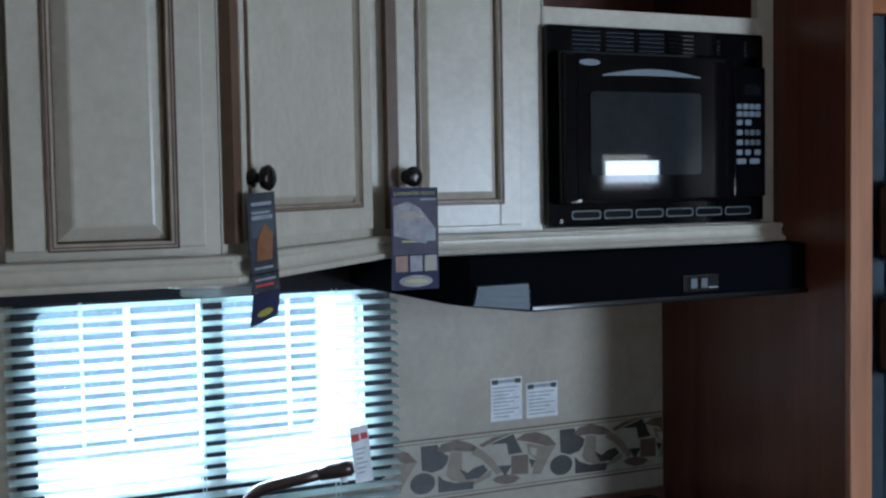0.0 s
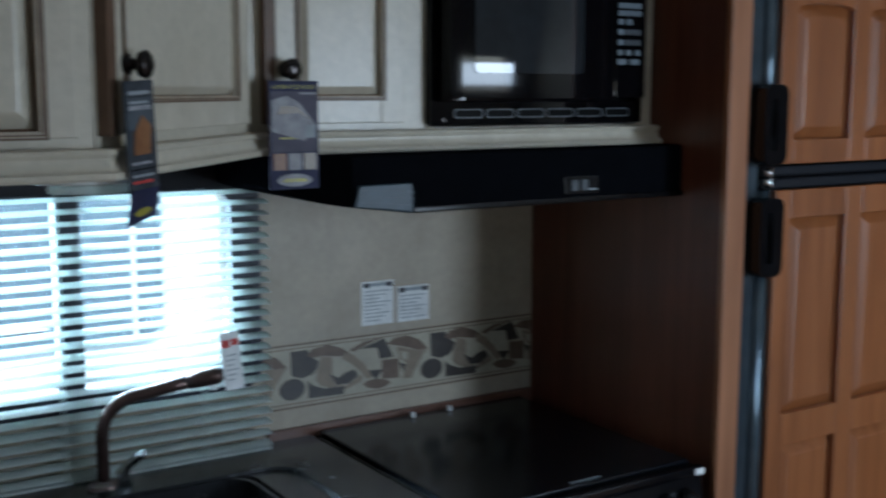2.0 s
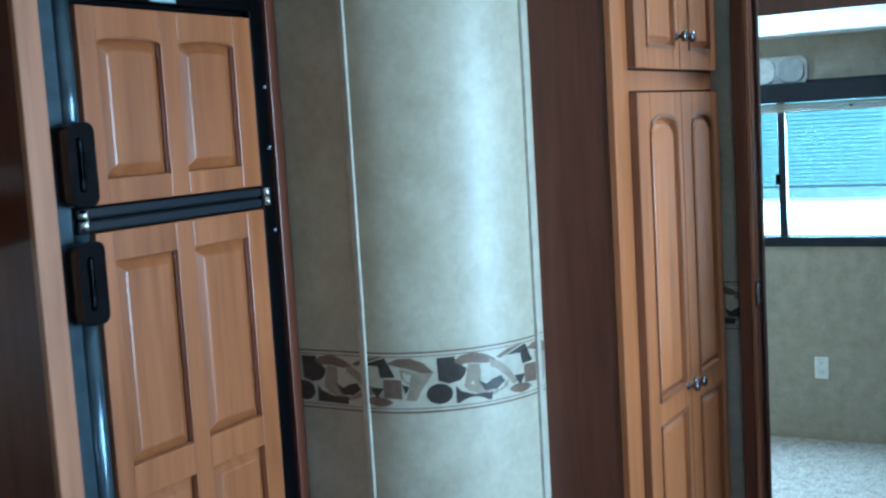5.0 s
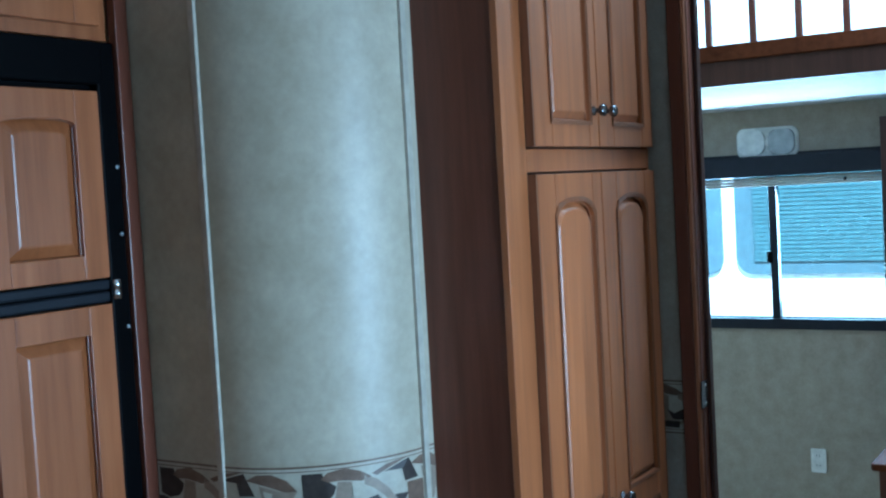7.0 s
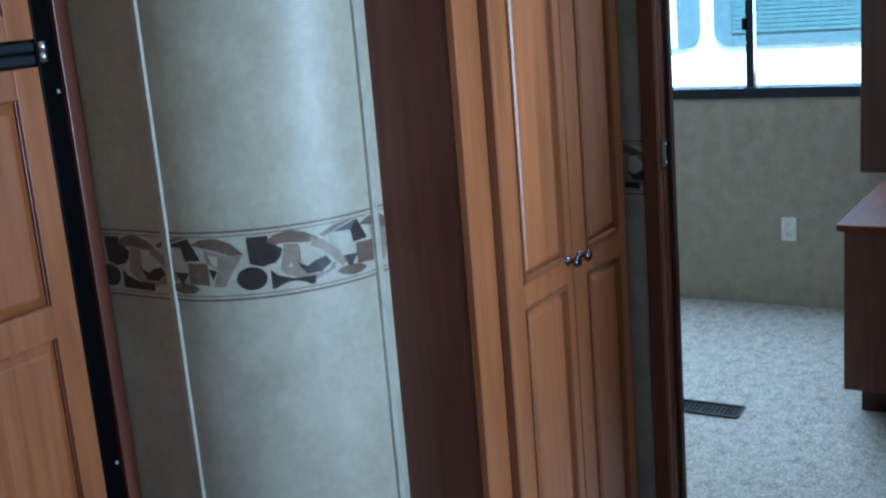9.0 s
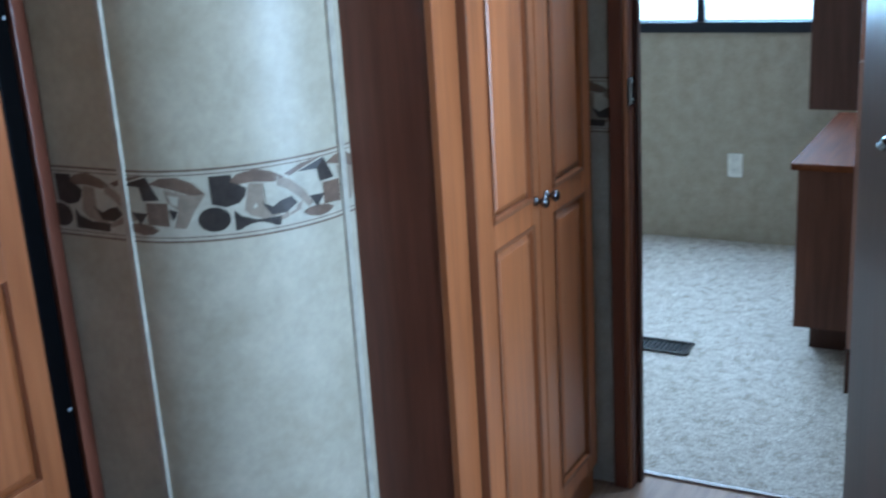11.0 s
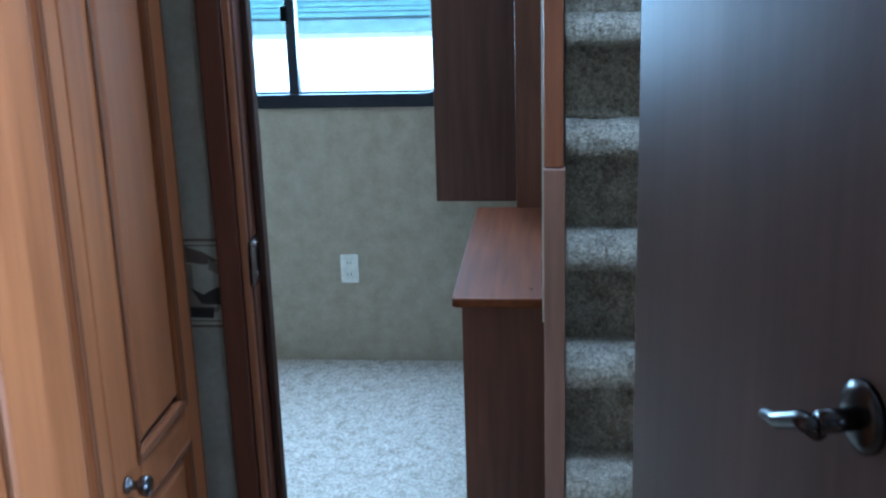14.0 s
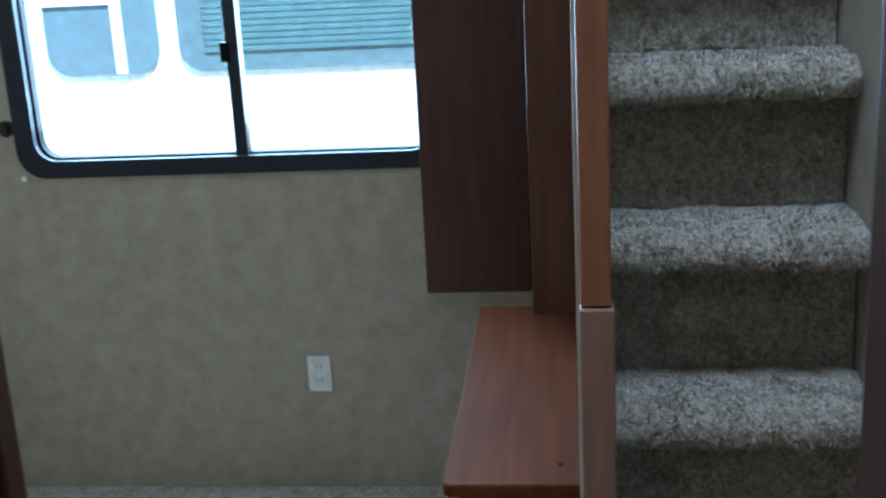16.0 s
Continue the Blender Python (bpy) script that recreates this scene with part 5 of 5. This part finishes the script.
# stairs
st = thing("loft_stairs", (3.3, -2.0, 0), "steep carpeted loft stairs with rounded carpet nosings", "stairs", kind="structure")
rng_pile = random.Random(7)
RUN, RISE = 0.100, 0.236
for k in range(9):
    x = 3.014 + RUN * k
    zt = 0.330 + RISE * k
    low = zt - RISE - 0.002 if k else 0.002
    prof_s = [(x + 0.055, low), (x + 0.055, zt - 0.048), (x - 0.004, zt - 0.059), (x - 0.018, zt - 0.056), (x - 0.024, zt - 0.042), (x - 0.021, zt - 0.020), (x - 0.008, zt - 0.007), (x + 0.02, zt), (x + 0.30, zt), (x + 0.30, low)]
    pts = []
    for (xa, za), (xb, zb) in zip(prof_s, prof_s[1:] + prof_s[:1]):
        n = max(1, int(math.hypot(xb - xa, zb - za) / 0.009)) if min(xa, xb) < x + 0.16 else 1
        pts += [(xa + (xb - xa) * i / n, za + (zb - za) * i / n) for i in range(n)]
    own = bmesh.new()
    rows_s = []
    for i in range(49):
        y = -1.799 - 0.375 * i / 48
        ring = []
        for px, pz in pts:
            v = Vector((px, y, pz))
            t = noise.noise_vector(v * 85) * 0.0055 + noise.noise_vector(v * 24) * 0.0045
            near = 1.0 if px < x + 0.16 else 0.0
            ring.append(own.verts.new(v + Vector((t.x, 0, t.z)) * near))
        rows_s.append(ring)
    for ra, rb in zip(rows_s, rows_s[1:]):
        for i in range(len(ra)):
            own.faces.new((ra[i], ra[(i + 1) % len(ra)], rb[(i + 1) % len(ra)], rb[i]))
    own.faces.new(rows_s[0])
    own.faces.new(rows_s[-1][::-1])
    step = smooth(part("carpeted_step", own, STAIRCARPET, st))
    pile = bmesh.new()
    front = [p for p in zip(pts, pts[1:]) if p[1][0] < x + 0.12 and p[0][0] < x + 0.12]
    for _ in range(2600):
        (xa, za), (xb, zb) = front[rng_pile.randrange(len(front))]
        f = rng_pile.random()
        root = Vector((xa + (xb - xa) * f, rng_pile.uniform(-2.172, -1.801), za + (zb - za) * f))
        out = Vector((-(zb - za), 0, xb - xa)).normalized()
        if out.x > 0.1 or (out.z < -0.5 and root.z < zt - 0.1):
            out = -out
        lean = Vector((rng_pile.uniform(-0.5, 0.5), rng_pile.uniform(-0.7, 0.7), rng_pile.uniform(-0.6, 0.3)))
        tip = root + (out + lean * 0.8) * rng_pile.uniform(0.004, 0.009)
        w = Vector((0, rng_pile.uniform(0.0012, 0.0022), 0))
        u = out.cross(Vector((0, 1, 0))) * 0.0015
        vs = [pile.verts.new(p) for p in (root - w - u, root + w - u, root + u * 1.5, tip)]
        for tri in ((0, 1, 3), (1, 2, 3), (2, 0, 3)):
            pile.faces.new([vs[q] for q in tri])
    part("pile", pile, STAIRCARPET, step, "fuzzy twisted carpet pile")

# dresser
dk = thing("dresser", (3.66, -1.65, 0), "reddish brown laminate dresser with an overhanging top", "dresser")
part("top", prism([(3.236, -1.752), (3.236, -1.548), (3.246, -1.538), (4.092, -1.538), (4.092, -1.752)], 0.022, Matrix.Translation((0, 0, 0.643)), None, 0.004), DRESSER, dk)
part("body", box(3.252, 4.09, -1.752, -1.560, 0.125, 0.642, 0.002), PANEL_RED, dk, "dark reddish brown side")
part("toe_kick", box(3.40, 4.08, -1.752, -1.585, 0.002, 0.1245, 0.001), PANEL_DK, dk)
part("cap_screw", box(3.300, 3.306, -1.722, -1.716, 0.6652, 0.668), CHROME, dk)
h1 = thing("hanging_wardrobe", (4.39, -1.52, 0.633), "dark walnut cabinet hung on the wall over the dresser", "cabinet")
part("body", box(4.312, 4.501, -1.650, -1.392, 0.634, 1.77, 0.002), PANEL_DK, h1)
part("door", box(4.292, 4.3115, -1.648, -1.394, 0.632, 1.772, 0.002), PANEL_RD2, h1)
h2 = thing("side_cabinet", (4.1, -1.71, 0.70), "dark reddish cabinet on the partition above the dresser", "cabinet")
part("body", box(3.90, 4.29, -1.7545, -1.668, 0.718, 1.80, 0.002), PANEL_RED, h2)
part("front_edge", box(3.888, 3.8995, -1.7545, -1.664, 0.712, 1.80, 0.002), PANEL_RED, h2)

# loft edge with its railing
lf_ = thing("loft_railing", (3.08, -1.0, 1.852), "dark loft fascia with a wooden curb and slim balusters", "railing", kind="structure")
part("fascia", box(3.055, 3.080, -1.752, 0.0, 1.851, 1.925, 0.002), PANEL_DK, lf_)
part("curb", box(3.050, 3.090, -1.752, 0.0, 1.9255, 1.975, 0.003), DRESSER, lf_)
for k in range(12):
    y = -1.690 + k * 0.137
    part("baluster", box(3.060, 3.080, y - 0.010, y + 0.010, 1.9755, 2.50, 0.003), PANEL, lf_)
part("handrail", box(3.045, 3.095, -1.752, 0.0, 2.5005, 2.54, 0.004), PANEL, lf_)
structure("floor_loft", box(3.091, 4.5, -1.754, 0.0, 1.901, 1.925), CARPET, "carpeted loft floor above the bunk room", "carpet")
lw = thing("window_3", (4.5, -0.87, 2.05), "wide bright loft window", "window", kind="structure")
part("window_frame", ring_frame(rounded_rect(0.30, 1.45, 2.02, 2.53, 0.05), rounded_rect(0.34, 1.41, 2.06, 2.49, 0.04), 0.02, facing_west(4.502, 0, 0)), WINFRAME, lw)
g = part("pane", box(4.53, 4.534, -1.41, -0.34, 2.05, 2.5), GLASS, lw)
g.visible_shadow = False

# ---------------------------------------------------------------- outside


def trailer(name, m, length, height, windows, label, bars=(), pane=None):
    """A neighbouring travel trailer side in local (u, v, w): white skin, rounded windows with closed blinds."""
    root = thing(name, m @ Vector((length / 2, 0, 0)), label, "trailer")
    part("body", prism(rounded_rect(0, length, 0.1, height, 0.12), -2.2, m), RVWHITE, root)
    part("skirt_band", prism([(0.05, 0.12), (length - 0.05, 0.12), (length - 0.05, 0.20), (0.05, 0.20)], 0.006, m), RVGLASS, root)
    for u0, u1, v0, v1, slats in windows:
        wf = part("window", prism(rounded_rect(u0, u1, v0, v1, 0.09, 6), 0.012, m), pane or RVGLASS, root)
        if slats:
            n = int((v1 - v0 - 0.09) / 0.023)
            su = u0 + slats
            for k in range(n):
                v = v0 + 0.07 + k * 0.023
                part("blind_slat", prism([(su, v), (u1 - 0.02, v), (u1 - 0.02, v + 0.018), (su, v + 0.018)], 0.006, m @ Matrix.Translation((0, 0, 0.0125))), RVSLAT, wf)
    for u0, u1, v0, v1 in bars:
        part("window_bar", prism([(u0, v0), (u1, v0), (u1, v1), (u0, v1)], 0.008, m @ Matrix.Translation((0, 0, 0.0125))), RVWHITE, root)
    return root


me_ = facing_west(5.80, 2.5, -0.55)
trailer("neighbour_trailer", me_, 9.0, 3.3, [(2.83, 5.3, 1.575, 2.5, 0.10), (2.32, 2.754, 1.575, 2.5, 0)], "white travel trailer parked close beside, with rounded windows", [(2.585, 2.622, 1.58, 2.49), (2.33, 2.584, 1.835, 1.862)])
mn_ = Matrix(((1, 0, 0, -6), (0, 0, -1, 2.6), (0, 1, 0, -0.6), (0, 0, 0, 1)))
trailer("neighbour_trailer", mn_, 11.0, 3.3, [(3.4, 6.55, 1.15, 2.85, 0)], "white travel trailer with a wide blue tinted window", [(5.735, 5.76, 1.16, 2.84), (6.42, 6.435, 1.16, 2.84), (4.6, 6.07, 1.225, 1.24)], RVGLASS_N)
